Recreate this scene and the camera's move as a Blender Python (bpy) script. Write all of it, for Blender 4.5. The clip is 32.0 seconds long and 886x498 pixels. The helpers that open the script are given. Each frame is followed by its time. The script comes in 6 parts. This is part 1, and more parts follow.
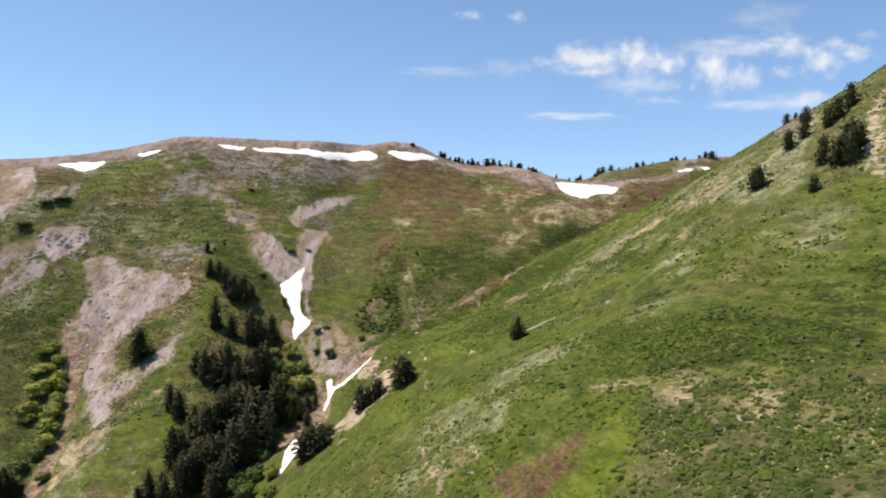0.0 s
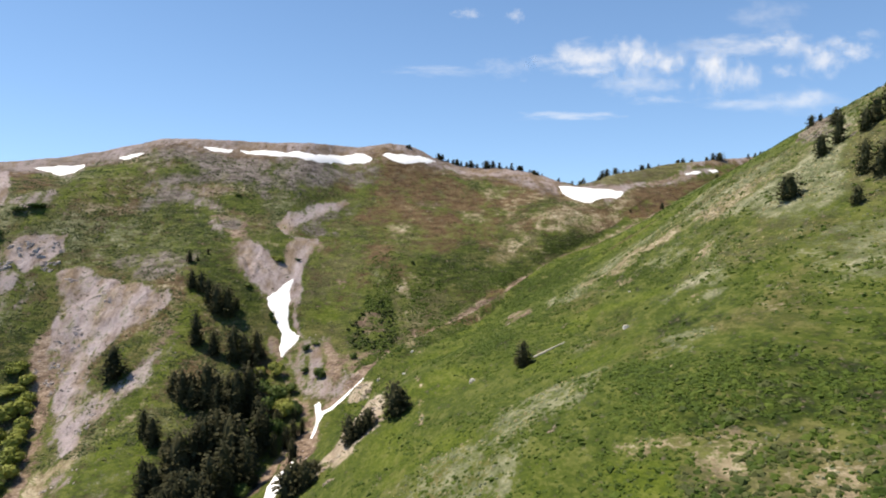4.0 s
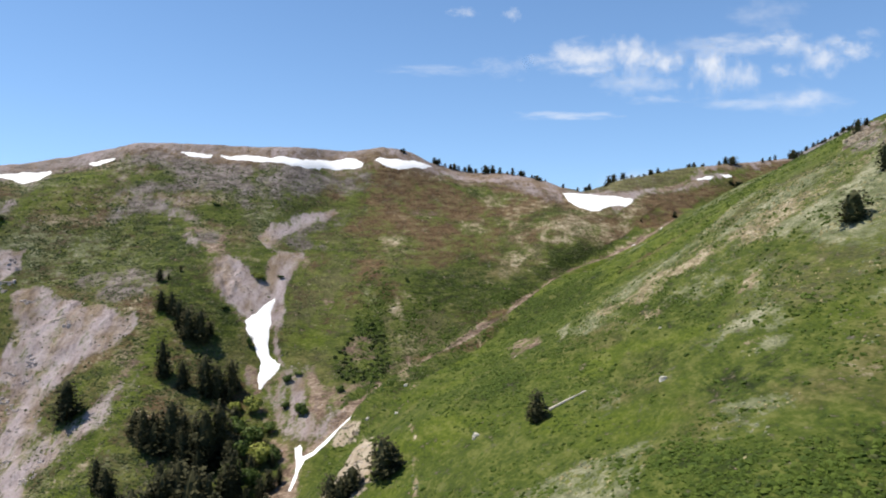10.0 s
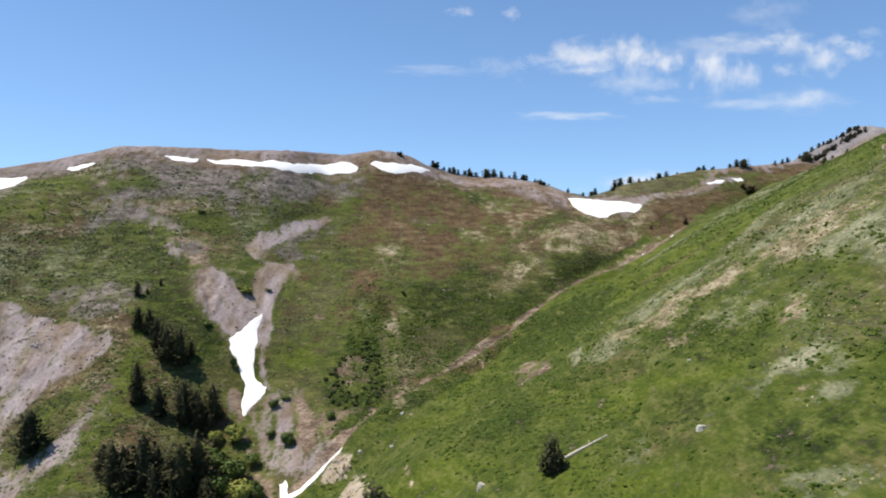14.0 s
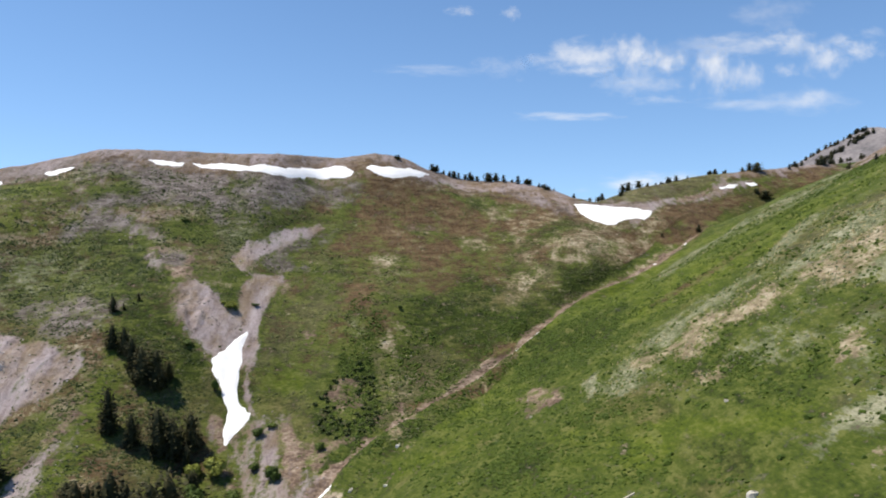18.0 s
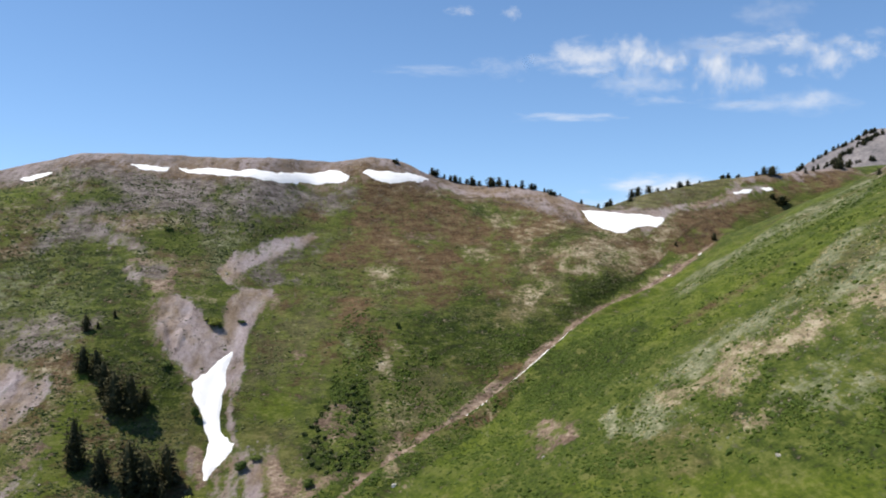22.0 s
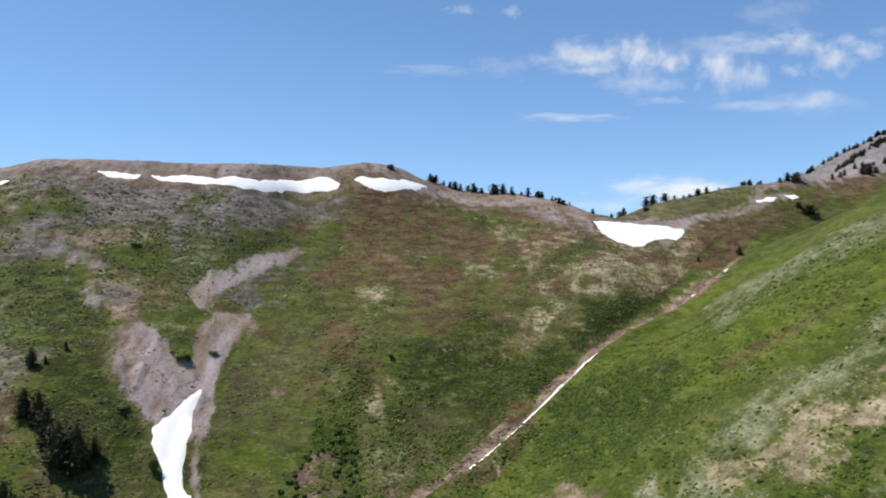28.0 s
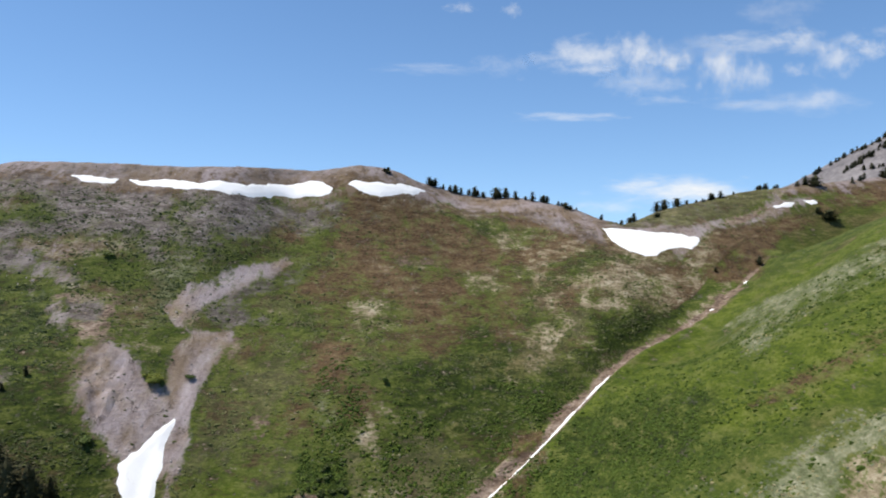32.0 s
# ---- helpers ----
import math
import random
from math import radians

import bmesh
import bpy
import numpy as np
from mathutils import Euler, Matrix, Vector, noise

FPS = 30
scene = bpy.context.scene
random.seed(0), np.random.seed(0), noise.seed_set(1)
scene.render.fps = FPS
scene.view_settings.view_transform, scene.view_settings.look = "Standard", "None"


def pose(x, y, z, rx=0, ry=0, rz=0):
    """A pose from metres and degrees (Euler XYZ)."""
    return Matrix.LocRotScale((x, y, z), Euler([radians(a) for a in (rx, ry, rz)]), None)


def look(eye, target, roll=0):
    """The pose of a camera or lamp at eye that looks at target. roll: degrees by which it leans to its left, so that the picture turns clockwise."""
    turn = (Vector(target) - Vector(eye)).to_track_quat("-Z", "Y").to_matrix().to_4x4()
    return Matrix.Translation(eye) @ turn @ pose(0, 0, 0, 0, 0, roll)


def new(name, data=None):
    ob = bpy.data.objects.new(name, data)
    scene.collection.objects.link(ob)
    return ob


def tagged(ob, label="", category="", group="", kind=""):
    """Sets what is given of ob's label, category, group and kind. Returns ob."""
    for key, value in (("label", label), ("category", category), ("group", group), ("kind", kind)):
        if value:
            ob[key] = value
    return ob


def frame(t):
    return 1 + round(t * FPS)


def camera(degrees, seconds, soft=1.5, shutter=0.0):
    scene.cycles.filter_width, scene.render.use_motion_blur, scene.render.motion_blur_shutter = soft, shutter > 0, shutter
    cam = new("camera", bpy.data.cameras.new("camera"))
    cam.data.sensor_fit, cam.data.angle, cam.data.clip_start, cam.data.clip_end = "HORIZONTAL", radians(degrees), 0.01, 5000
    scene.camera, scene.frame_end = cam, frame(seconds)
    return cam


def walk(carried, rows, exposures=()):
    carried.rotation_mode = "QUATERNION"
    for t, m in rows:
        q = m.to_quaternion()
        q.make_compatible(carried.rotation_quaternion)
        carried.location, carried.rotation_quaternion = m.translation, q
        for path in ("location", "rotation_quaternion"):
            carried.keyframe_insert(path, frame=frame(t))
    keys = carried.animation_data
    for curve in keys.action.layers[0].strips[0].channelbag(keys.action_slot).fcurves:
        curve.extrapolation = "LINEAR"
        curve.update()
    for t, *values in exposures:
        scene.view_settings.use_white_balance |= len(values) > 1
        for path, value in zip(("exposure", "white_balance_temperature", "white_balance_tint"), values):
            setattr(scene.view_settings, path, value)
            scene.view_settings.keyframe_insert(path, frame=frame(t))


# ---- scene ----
cam = camera(69, 32.0, soft=2.0)
PATH = [
    (0, pose(0.00, -0.00, -0.00, 87.001, -0.000, 0.005)),
    (2, pose(0.20, 16.58, 3.34, 86.970, 0.025, -0.083)),
    (4, pose(0.33, 33.08, 6.70, 86.942, 0.049, -0.187)),
    (6, pose(0.33, 49.44, 10.07, 86.920, 0.070, -0.313)),
    (8, pose(0.15, 65.79, 13.41, 86.907, 0.100, -0.440)),
    (10, pose(-0.20, 82.26, 16.66, 86.904, 0.143, -0.545)),
    (12, pose(-0.45, 98.85, 19.90, 86.903, 0.186, -0.624)),
    (14, pose(-0.39, 115.51, 23.17, 86.897, 0.211, -0.679)),
    (16, pose(-0.20, 131.91, 26.31, 86.901, 0.213, -0.712)),
    (18, pose(-0.14, 147.86, 29.18, 86.926, 0.195, -0.725)),
    (20, pose(-0.19, 163.69, 32.02, 86.957, 0.184, -0.725)),
    (22, pose(-0.27, 179.80, 35.04, 86.973, 0.199, -0.723)),
    (24, pose(-0.31, 196.23, 38.20, 86.975, 0.213, -0.739)),
    (26, pose(-0.26, 212.87, 41.34, 86.967, 0.196, -0.787)),
    (28, pose(-0.15, 229.47, 44.39, 86.948, 0.159, -0.842)),
    (30, pose(-0.01, 245.81, 47.29, 86.915, 0.120, -0.880)),
    (32, pose(0.13, 262.00, 50.09, 86.874, 0.083, -0.906)),
]
walk(cam, PATH, exposures=[(0, 0.39, 8050, 12), (6, 0.31, 7400, 10), (14, 0.21, 7150, 10), (22, 0.14, 7080, 10), (32, 0.06, 6900, 9)])

# ---- sky, sun ----
SUN_UP, SUN_FROM = radians(65), radians(-80)  # height; turn from +y towards +x
world = bpy.data.worlds.new("sky")
scene.world = world
world.use_nodes = True
wn, wl = world.node_tree.nodes, world.node_tree.links
sky = wn.new("ShaderNodeTexSky")
sky.sky_type = "NISHITA"
sky.sun_disc = False
sky.sun_elevation, sky.sun_rotation = SUN_UP, SUN_FROM
sky.altitude, sky.air_density, sky.dust_density, sky.ozone_density = 4200, 0.88, 0.0, 2.0
way = wn.new("ShaderNodeTexCoord")
lift = wn.new("ShaderNodeMapping")
lift.inputs["Scale"].default_value, lift.inputs["Location"].default_value = (1.0, 1.0, 0.50), (0.0, 0.0, 0.075)
wl.new(way.outputs["Generated"], lift.inputs["Vector"])
wl.new(lift.outputs[0], sky.inputs["Vector"])
rich = wn.new("ShaderNodeHueSaturation")
rich.inputs["Saturation"].default_value = 1.13
wl.new(sky.outputs[0], rich.inputs["Color"])
clear = wn.new("ShaderNodeMix")
clear.data_type, clear.blend_type = "RGBA", "MULTIPLY"
clear.inputs[0].default_value, clear.inputs[7].default_value = 1.0, (1.0, 1.0, 0.995, 1)
wl.new(rich.outputs[0], clear.inputs[6])
wl.new(clear.outputs[2], wn["Background"].inputs["Color"])
wn["Background"].inputs["Strength"].default_value = 0.166
sun = new("sun", bpy.data.lights.new("sun", "SUN"))
sun.data.energy, sun.data.angle, sun.data.color = 4.8, radians(0.53), (1.0, 0.955, 0.88)
to_sun = Vector((math.sin(SUN_FROM) * math.cos(SUN_UP), math.cos(SUN_FROM) * math.cos(SUN_UP), math.sin(SUN_UP)))
sun.matrix_world = look(to_sun * 500, (0, 0, 0))

# ---- landforms ----
TABLE = np.random.RandomState(7).rand(512, 512)


def noise2(x, y, size, seed=0):
    """Smooth value noise between -1 and 1 with cells of that size in metres."""
    u, v = np.asarray(x, float) / size + seed * 37.3, np.asarray(y, float) / size + seed * 71.7
    i, j = np.floor(u).astype(int), np.floor(v).astype(int)
    fu, fv = u - i, v - j
    fu, fv = fu * fu * (3 - 2 * fu), fv * fv * (3 - 2 * fv)
    a, b = TABLE[i % 512, j % 512], TABLE[(i + 1) % 512, j % 512]
    c, d = TABLE[i % 512, (j + 1) % 512], TABLE[(i + 1) % 512, (j + 1) % 512]
    return 2 * ((a * (1 - fu) + b * fu) * (1 - fv) + (c * (1 - fu) + d * fu) * fv) - 1


def smax(a, b, k):
    return (a + b) / 2 + np.sqrt((a - b) ** 2 + k * k) / 2


def smin(a, b, k):
    return (a + b) / 2 - np.sqrt((a - b) ** 2 + k * k) / 2


# swells and hollows of the slopes: x, y, radius, height
SWELLS_EAST = [
    (260, 420, 120, 21.3), (180, 160, 60, -20.3), (0, 240, 60, 10.4), (280, 340, 45, 19.1),
    (-20, 380, 32, 10.0), (-100, 300, 32, -8.4), (120, 120, 32, -7.6), (300, 560, 45, -8.5), (160, 260, 32, -5.1),
    (100, 360, 32, -5.0), (60, 220, 32, 5.7), (20, 340, 32, 4.9), (60, 280, 32, -5.0),
    (120, 180, 32, -4.6), (36, 322, 22, -2.0), (62, 346, 24, -4.5), (0, 408, 26, 4.0), (10, 338, 20, -4.0),
    (122, 540, 26, 6.0), (318, 632, 34, -8.0),
]
SWELLS_HEAD = [
    (-60, 780, 32, 23.6), (-100, 540, 60, -8.9), (360, 740, 60, -26.9), (60, 820, 60, -7.5), (400, 860, 45, 9.2),
    (220, 740, 32, 11.1), (80, 620, 60, -2.3), (-40, 580, 32, 10.2), (320, 840, 32, 7.2), (-120, 480, 32, -9.6),
    (200, 680, 32, -11.9), (120, 680, 32, 8.9), (20, 840, 32, -15.7), (-20, 800, 32, 9.8), (40, 700, 32, -6.3),
    (20, 520, 45, -9.5), (140, 620, 32, -12.4), (-20, 460, 32, 9.2), (-100, 440, 32, -3.8), (280, 780, 32, -4.9),
    (45, 478, 26, 3.1), (103, 447, 22, -2.0),
]
SWELLS_WEST = [
    (-180, 340, 45, 29.5), (-280, 460, 32, -17.3), (-380, 580, 45, 19.7), (-360, 700, 32, -14.6), (-200, 540, 32, 6.9),
    (-160, 640, 32, -10.3), (-260, 600, 32, -9.8), (-180, 440, 32, 11.0), (-240, 400, 32, -8.5), (-320, 640, 32, 6.7),
    (-200, 720, 32, -6.9), (-260, 700, 32, 5.9),
]
# the crest of the headwall: x, y, z
CREST = [(-900, 800, 30), (-480, 760, 52), (-420, 740, 58), (-364, 725, 71), (-300, 730, 85), (-247, 740, 86), (-180, 760, 82.5), (-117, 780, 85.5),
         (-60, 795, 89), (0, 825, 83), (66, 830, 65), (120, 810, 53), (155, 795, 38), (180, 820, 43), (205, 850, 50.5), (280, 862, 66.5),
         (345, 885, 74.5), (411, 905, 80.5), (520, 940, 89), (700, 960, 99), (1200, 1000, 111)]
CREEK = [(-330, 60), (-200, 220), (-125, 315), (-94, 372), (-86, 412), (-74, 432), (-60, 447), (-47, 464), (-28, 489), (-4, 512), (17, 525), (40, 548), (53, 562),
         (72, 584), (98, 614), (121, 635), (142, 647), (162, 660), (180, 675), (215, 702), (242, 728), (265, 757)]
GULLY = [(-88, 448), (-100, 475), (-115, 500), (-122, 540), (-126, 575), (-140, 600)]


def near_line(x, y, line):
    """Distance to a polyline."""
    best = np.full(np.shape(x), 1e9)
    for (ax, ay), (bx, by) in zip(line, line[1:]):
        s = np.clip(((x - ax) * (bx - ax) + (y - ay) * (by - ay)) / ((bx - ax) ** 2 + (by - ay) ** 2), 0, 1)
        best = np.minimum(best, np.hypot(x - ax - s * (bx - ax), y - ay - s * (by - ay)))
    return best


def broad(x, y):
    """The height of the ground without its fine relief."""
    x, y = np.asarray(x, float), np.asarray(y, float)
    east = -90 + 0.576 * x - 0.06 * np.maximum(y - 350, 0) - 0.5 * (smax(y - 705, 0, 30) - 0.3)
    east = smin(east, 190 + 0.05 * x, 30)
    head = -343 - 0.07 * x + 0.51 * y
    west = -442 - 0.0375 * x + 0.717 * y
    w = 1 / (1 + np.exp((x + 125) / 14))
    z = smax(smax(east, head * (1 - w) + west * w, 5), -260, 20)
    for sx, sy, r, h in SWELLS_EAST + SWELLS_HEAD + SWELLS_WEST:
        z = z + h * np.exp(-((x - sx) ** 2 + (y - sy) ** 2) / (2 * r * r))
    # the near bank of the upper creek stands proud of the bed
    d = near_line(x, y, CREEK)
    bank = np.clip(((x + 28) * 268 - (y - 489) * 270) / 1500, 0, 1) * np.clip((x + 70) / 40, 0, 1) * np.clip((y - 425) / 40, 0, 1) * np.clip((165 - x) / 50, 0, 1)
    z = z + 13.2 * (1 - np.exp(-d / 7)) * np.exp(-(d / 42) ** 2) * bank
    cx, cy, cz = zip(*CREST)
    top, ty = np.interp(x, cx, cz), np.interp(x, cx, cy)
    top = top + 7.0 * np.clip((700 - y) / 60, 0, 1) * np.clip((x - 170) / 60, 0, 1)
    top = top - 10.0 * np.exp(-((x - 345) ** 2 + (y - 612) ** 2) / (2 * 40 ** 2))
    z = smin(z, top + 0.04 * (ty - y) - 0.30 * np.maximum(y - ty, 0), 4)
    z = smax(z, -150 - 0.05 * np.abs(y - 1500), 40)
    # the rocky mountain behind the pass
    far = 257 - 0.55 * np.sqrt((x - 1100) ** 2 + (0.8 * (y - 1720)) ** 2 + 25 ** 2) + 6 * noise2(x, y, 110, 5) + 4 * noise2(x, y, 40, 6) + 3 * np.abs(noise2(x, y, 20, 7))
    far = smin(far, 236 - 0.75 * (x - 1064), 5) + 7 * np.exp(-((x - 1062) ** 2 + (0.6 * (y - 1722)) ** 2) / (2 * 17 ** 2))
    return smax(z, far, 12)


def ground_z(x, y):
    """The height of the ground."""
    x, y = np.asarray(x, float), np.asarray(y, float)
    z = broad(x, y) + 1.1 * noise2(x, y, 28, 1) + 0.5 * noise2(x, y, 11, 2) + 0.22 * noise2(x, y, 4.5, 3)
    d = near_line(x, y, CREEK)
    # the bed of the upper creek, cut below a grassy near bank
    bed = np.interp(0.73 * x + 0.68 * y, (200, 280, 459, 590, 640, 700), (-128, -100, -47, -12, 5, 22))
    near = (x + 28) * 268 - (y - 489) * 270 > 0
    # higher up the banks lie back and leave the bed open
    open_bed = np.clip((x - 125) / 35, 0, 1) * np.clip((310 - x) / 30, 0, 1) * np.clip((85 - d) / 35, 0, 1)
    z = z * (1 - open_bed) + open_bed * smin(z, bed + np.where(near, 0.42, 0.50) * d + 1.0, 3)
    w = np.exp(-(d / 11) ** 4) * np.clip((x + 45) / 30, 0, 1) * np.clip((290 - x) / 30, 0, 1)
    z = z * (1 - w) + w * (bed + np.where(near, 0.80 - 0.45 * np.clip((x - 110) / 50, 0, 1), 0.36) * d + 0.2 * noise2(x, y, 4, 4) - 1.0)
    return z - 1.4 * (1 - w) * np.exp(-(d / 4.5) ** 2) - 1.5 * np.exp(-(near_line(x, y, GULLY) / 8) ** 2)
# ---- end of landforms ----


# ---- node helpers ----
def material(name, rough=0.9):
    m = bpy.data.materials.new(name)
    m.use_nodes = True
    b = m.node_tree.nodes["Principled BSDF"]
    b.inputs["Roughness"].default_value = rough
    b.inputs["Specular IOR Level"].default_value = 0.2
    return m, m.node_tree.nodes, m.node_tree.links, b


def noise_node(n, l, size, detail=4.0, rough=0.55, coord=None, stretch=None):
    """Noise with features of about that many metres; gives its value."""
    if coord is None:
        coord = n.new("ShaderNodeTexCoord").outputs["Object"]
    if stretch:
        mp = n.new("ShaderNodeMapping")
        mp.inputs["Scale"].default_value = stretch
        l.new(coord, mp.inputs["Vector"])
        coord = mp.outputs[0]
    t = n.new("ShaderNodeTexNoise")
    t.inputs["Scale"].default_value, t.inputs["Detail"].default_value, t.inputs["Roughness"].default_value = 1 / size, detail, rough
    l.new(coord, t.inputs["Vector"])
    return t.outputs["Fac"]


def math_node(n, l, op, a, b=0.0, clamp=False):
    k = n.new("ShaderNodeMath")
    k.operation, k.use_clamp = op, clamp
    for s, v in zip(k.inputs, (a, b)):
        if isinstance(v, (int, float)):
            s.default_value = v
        else:
            l.new(v, s)
    return k.outputs[0]


def ramp(n, l, fac, stops):
    r = n.new("ShaderNodeValToRGB")
    r.color_ramp.elements[0].position, r.color_ramp.elements[0].color = stops[0][0], (*stops[0][1], 1)
    r.color_ramp.elements[1].position, r.color_ramp.elements[1].color = stops[-1][0], (*stops[-1][1], 1)
    for p, c in stops[1:-1]:
        r.color_ramp.elements.new(p).color = (*c, 1)
    l.new(fac, r.inputs[0])
    return r.outputs[0]


def mix(n, l, fac, a, b):
    k = n.new("ShaderNodeMix")
    k.data_type = "RGBA"
    for s, v in ((k.inputs[0], fac), (k.inputs[6], a), (k.inputs[7], b)):
        if isinstance(v, (int, float)):
            s.default_value = v
        elif isinstance(v, tuple):
            s.default_value = (*v, 1)
        else:
            l.new(v, s)
    return k.outputs[2]


def step(n, l, v, lo, hi):
    k = n.new("ShaderNodeMapRange")
    k.interpolation_type = "SMOOTHSTEP"
    k.inputs[1].default_value, k.inputs[2].default_value = lo, hi
    l.new(v, k.inputs[0])
    return k.outputs[0]


def bump(n, l, b, height, strength, distance):
    k = n.new("ShaderNodeBump")
    k.inputs["Strength"].default_value, k.inputs["Distance"].default_value = strength, distance
    l.new(height, k.inputs["Height"])
    l.new(k.outputs[0], b.inputs["Normal"])


# ---- materials ----
def ground_material():
    m, n, l, b = material("meadow_and_scree", 0.95)
    big, mid, fine = noise_node(n, l, 60, 5), noise_node(n, l, 9, 5, 0.6), noise_node(n, l, 2.3, 5, 0.65)
    speck = noise_node(n, l, 0.55, 3, 0.7)
    dash = noise_node(n, l, 1.3, 4, 0.68, stretch=(0.5, 0.5, 1.7))
    fall = noise_node(n, l, 6, 5, 0.6, stretch=(1.0, 0.35, 0.35))
    band = noise_node(n, l, 5.5, 5, 0.62, stretch=(0.42, 0.42, 1.7))
    masks = {}
    for name, keys in (("cover_a", ("rock", "tan", "brown")), ("cover_b", ("dark", "sage", "mud")), ("cover_c", ("dry", "cliff", "lime")), ("cover_d", ("stony", "hazed_grey"))):
        a = n.new("ShaderNodeAttribute")
        a.attribute_name = name
        s = n.new("ShaderNodeSeparateColor")
        l.new(a.outputs["Color"], s.inputs[0])
        masks.update(zip(keys, s.outputs))
    # uneven borders: a mask wins where it is stronger than a mottle of two scales
    mottle = math_node(n, l, "ADD", math_node(n, l, "MULTIPLY", band, 0.55), math_node(n, l, "MULTIPLY", fine, 0.45))
    mottle = math_node(n, l, "ADD", math_node(n, l, "MULTIPLY", mottle, 3.0), -1.0)
    tone = math_node(n, l, "ADD", math_node(n, l, "MULTIPLY", band, 1.0), math_node(n, l, "ADD", math_node(n, l, "MULTIPLY", fine, 0.45), math_node(n, l, "ADD", math_node(n, l, "MULTIPLY", dash, 0.85), -0.65)))

    flecked = math_node(n, l, "ADD", math_node(n, l, "MULTIPLY", dash, 0.62), math_node(n, l, "MULTIPLY", mid, 0.38))
    flecked = math_node(n, l, "ADD", math_node(n, l, "MULTIPLY", flecked, 3.2), -1.1)

    def edge(key, soft=0.12, gain=1.0):
        v = math_node(n, l, "SUBTRACT", math_node(n, l, "MULTIPLY", masks[key], gain), flecked if key in ("sage", "tan", "stony") else mottle)
        return step(n, l, v, -soft, soft)

    grass = ramp(n, l, tone, [(0.28, (0.023, 0.042, 0.006)), (0.50, (0.058, 0.081, 0.011)), (0.72, (0.116, 0.128, 0.033))])
    olive = ramp(n, l, tone, [(0.28, (0.040, 0.042, 0.013)), (0.52, (0.088, 0.080, 0.028)), (0.72, (0.160, 0.132, 0.064))])
    col = mix(n, l, step(n, l, math_node(n, l, "ADD", big, math_node(n, l, "MULTIPLY", fall, 0.25)), 0.64, 0.84), grass, olive)
    lime = ramp(n, l, tone, [(0.30, (0.036, 0.060, 0.005)), (0.52, (0.078, 0.106, 0.010)), (0.72, (0.134, 0.150, 0.032))])
    col = mix(n, l, edge("lime", 0.35, 1.1), col, lime)
    # dark green shrub carpet; its deepest tones paint the shade between the shrubs
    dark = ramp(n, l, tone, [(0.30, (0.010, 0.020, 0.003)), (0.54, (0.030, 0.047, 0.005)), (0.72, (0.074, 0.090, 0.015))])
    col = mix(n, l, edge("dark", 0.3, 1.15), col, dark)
    dry = ramp(n, l, tone, [(0.30, (0.044, 0.050, 0.018)), (0.52, (0.094, 0.090, 0.038)), (0.72, (0.195, 0.170, 0.090))])
    col = mix(n, l, edge("dry", 0.32, 1.05), col, dry)
    sage = ramp(n, l, tone, [(0.34, (0.090, 0.105, 0.048)), (0.52, (0.170, 0.180, 0.100)), (0.68, (0.300, 0.290, 0.200))])
    col = mix(n, l, edge("sage", 0.17, 1.1), col, sage)
    brown = ramp(n, l, tone, [(0.30, (0.044, 0.027, 0.013)), (0.52, (0.108, 0.068, 0.034)), (0.72, (0.190, 0.135, 0.080))])
    col = mix(n, l, edge("brown", 0.3, 1.08), col, brown)
    tan = ramp(n, l, tone, [(0.34, (0.155, 0.122, 0.072)), (0.52, (0.300, 0.245, 0.162)), (0.68, (0.440, 0.385, 0.285))])
    col = mix(n, l, edge("tan", 0.19, 0.95), col, tan)
    mud = ramp(n, l, tone, [(0.34, (0.098, 0.066, 0.048)), (0.54, (0.230, 0.168, 0.125)), (0.70, (0.370, 0.295, 0.235))])
    col = mix(n, l, edge("mud", 0.22, 1.1), col, mud)
    stony = ramp(n, l, tone, [(0.30, (0.074, 0.060, 0.052)), (0.50, (0.160, 0.134, 0.122)), (0.70, (0.285, 0.248, 0.234))])
    col = mix(n, l, edge("stony", 0.3, 1.1), col, stony)
    # grey rock of the far mountain, with bluish distance haze mixed into its colour
    hazed_grey = ramp(n, l, math_node(n, l, "ADD", math_node(n, l, "MULTIPLY", big, 0.5), math_node(n, l, "MULTIPLY", mid, 0.5)), [(0.36, (0.110, 0.104, 0.110)), (0.50, (0.190, 0.176, 0.180)), (0.64, (0.285, 0.264, 0.265))])
    col = mix(n, l, step(n, l, masks["hazed_grey"], 0.3, 0.7), col, hazed_grey)
    # loose grey-mauve stone, streaked down the slope
    grit = math_node(n, l, "ADD", math_node(n, l, "MULTIPLY", fall, 0.5), math_node(n, l, "MULTIPLY", math_node(n, l, "ADD", fine, speck), 0.25))
    stone = ramp(n, l, grit, [(0.33, (0.125, 0.100, 0.100)), (0.44, (0.285, 0.236, 0.238)), (0.56, (0.405, 0.350, 0.356)), (0.68, (0.540, 0.485, 0.490))])
    earthy = ramp(n, l, grit, [(0.33, (0.090, 0.062, 0.042)), (0.50, (0.215, 0.160, 0.115)), (0.68, (0.360, 0.290, 0.220))])
    tint = math_node(n, l, "ADD", math_node(n, l, "MULTIPLY", noise_node(n, l, 26, 5, 0.6, stretch=(1.0, 0.5, 0.5)), 1.0), math_node(n, l, "MULTIPLY", mid, 0.35))
    stone = mix(n, l, step(n, l, tint, 0.55, 0.82), stone, earthy)
    crack = step(n, l, math_node(n, l, "ABSOLUTE", math_node(n, l, "SUBTRACT", noise_node(n, l, 7, 4, 0.6, stretch=(0.9, 0.45, 0.45)), 0.5)), 0.0, 0.022)
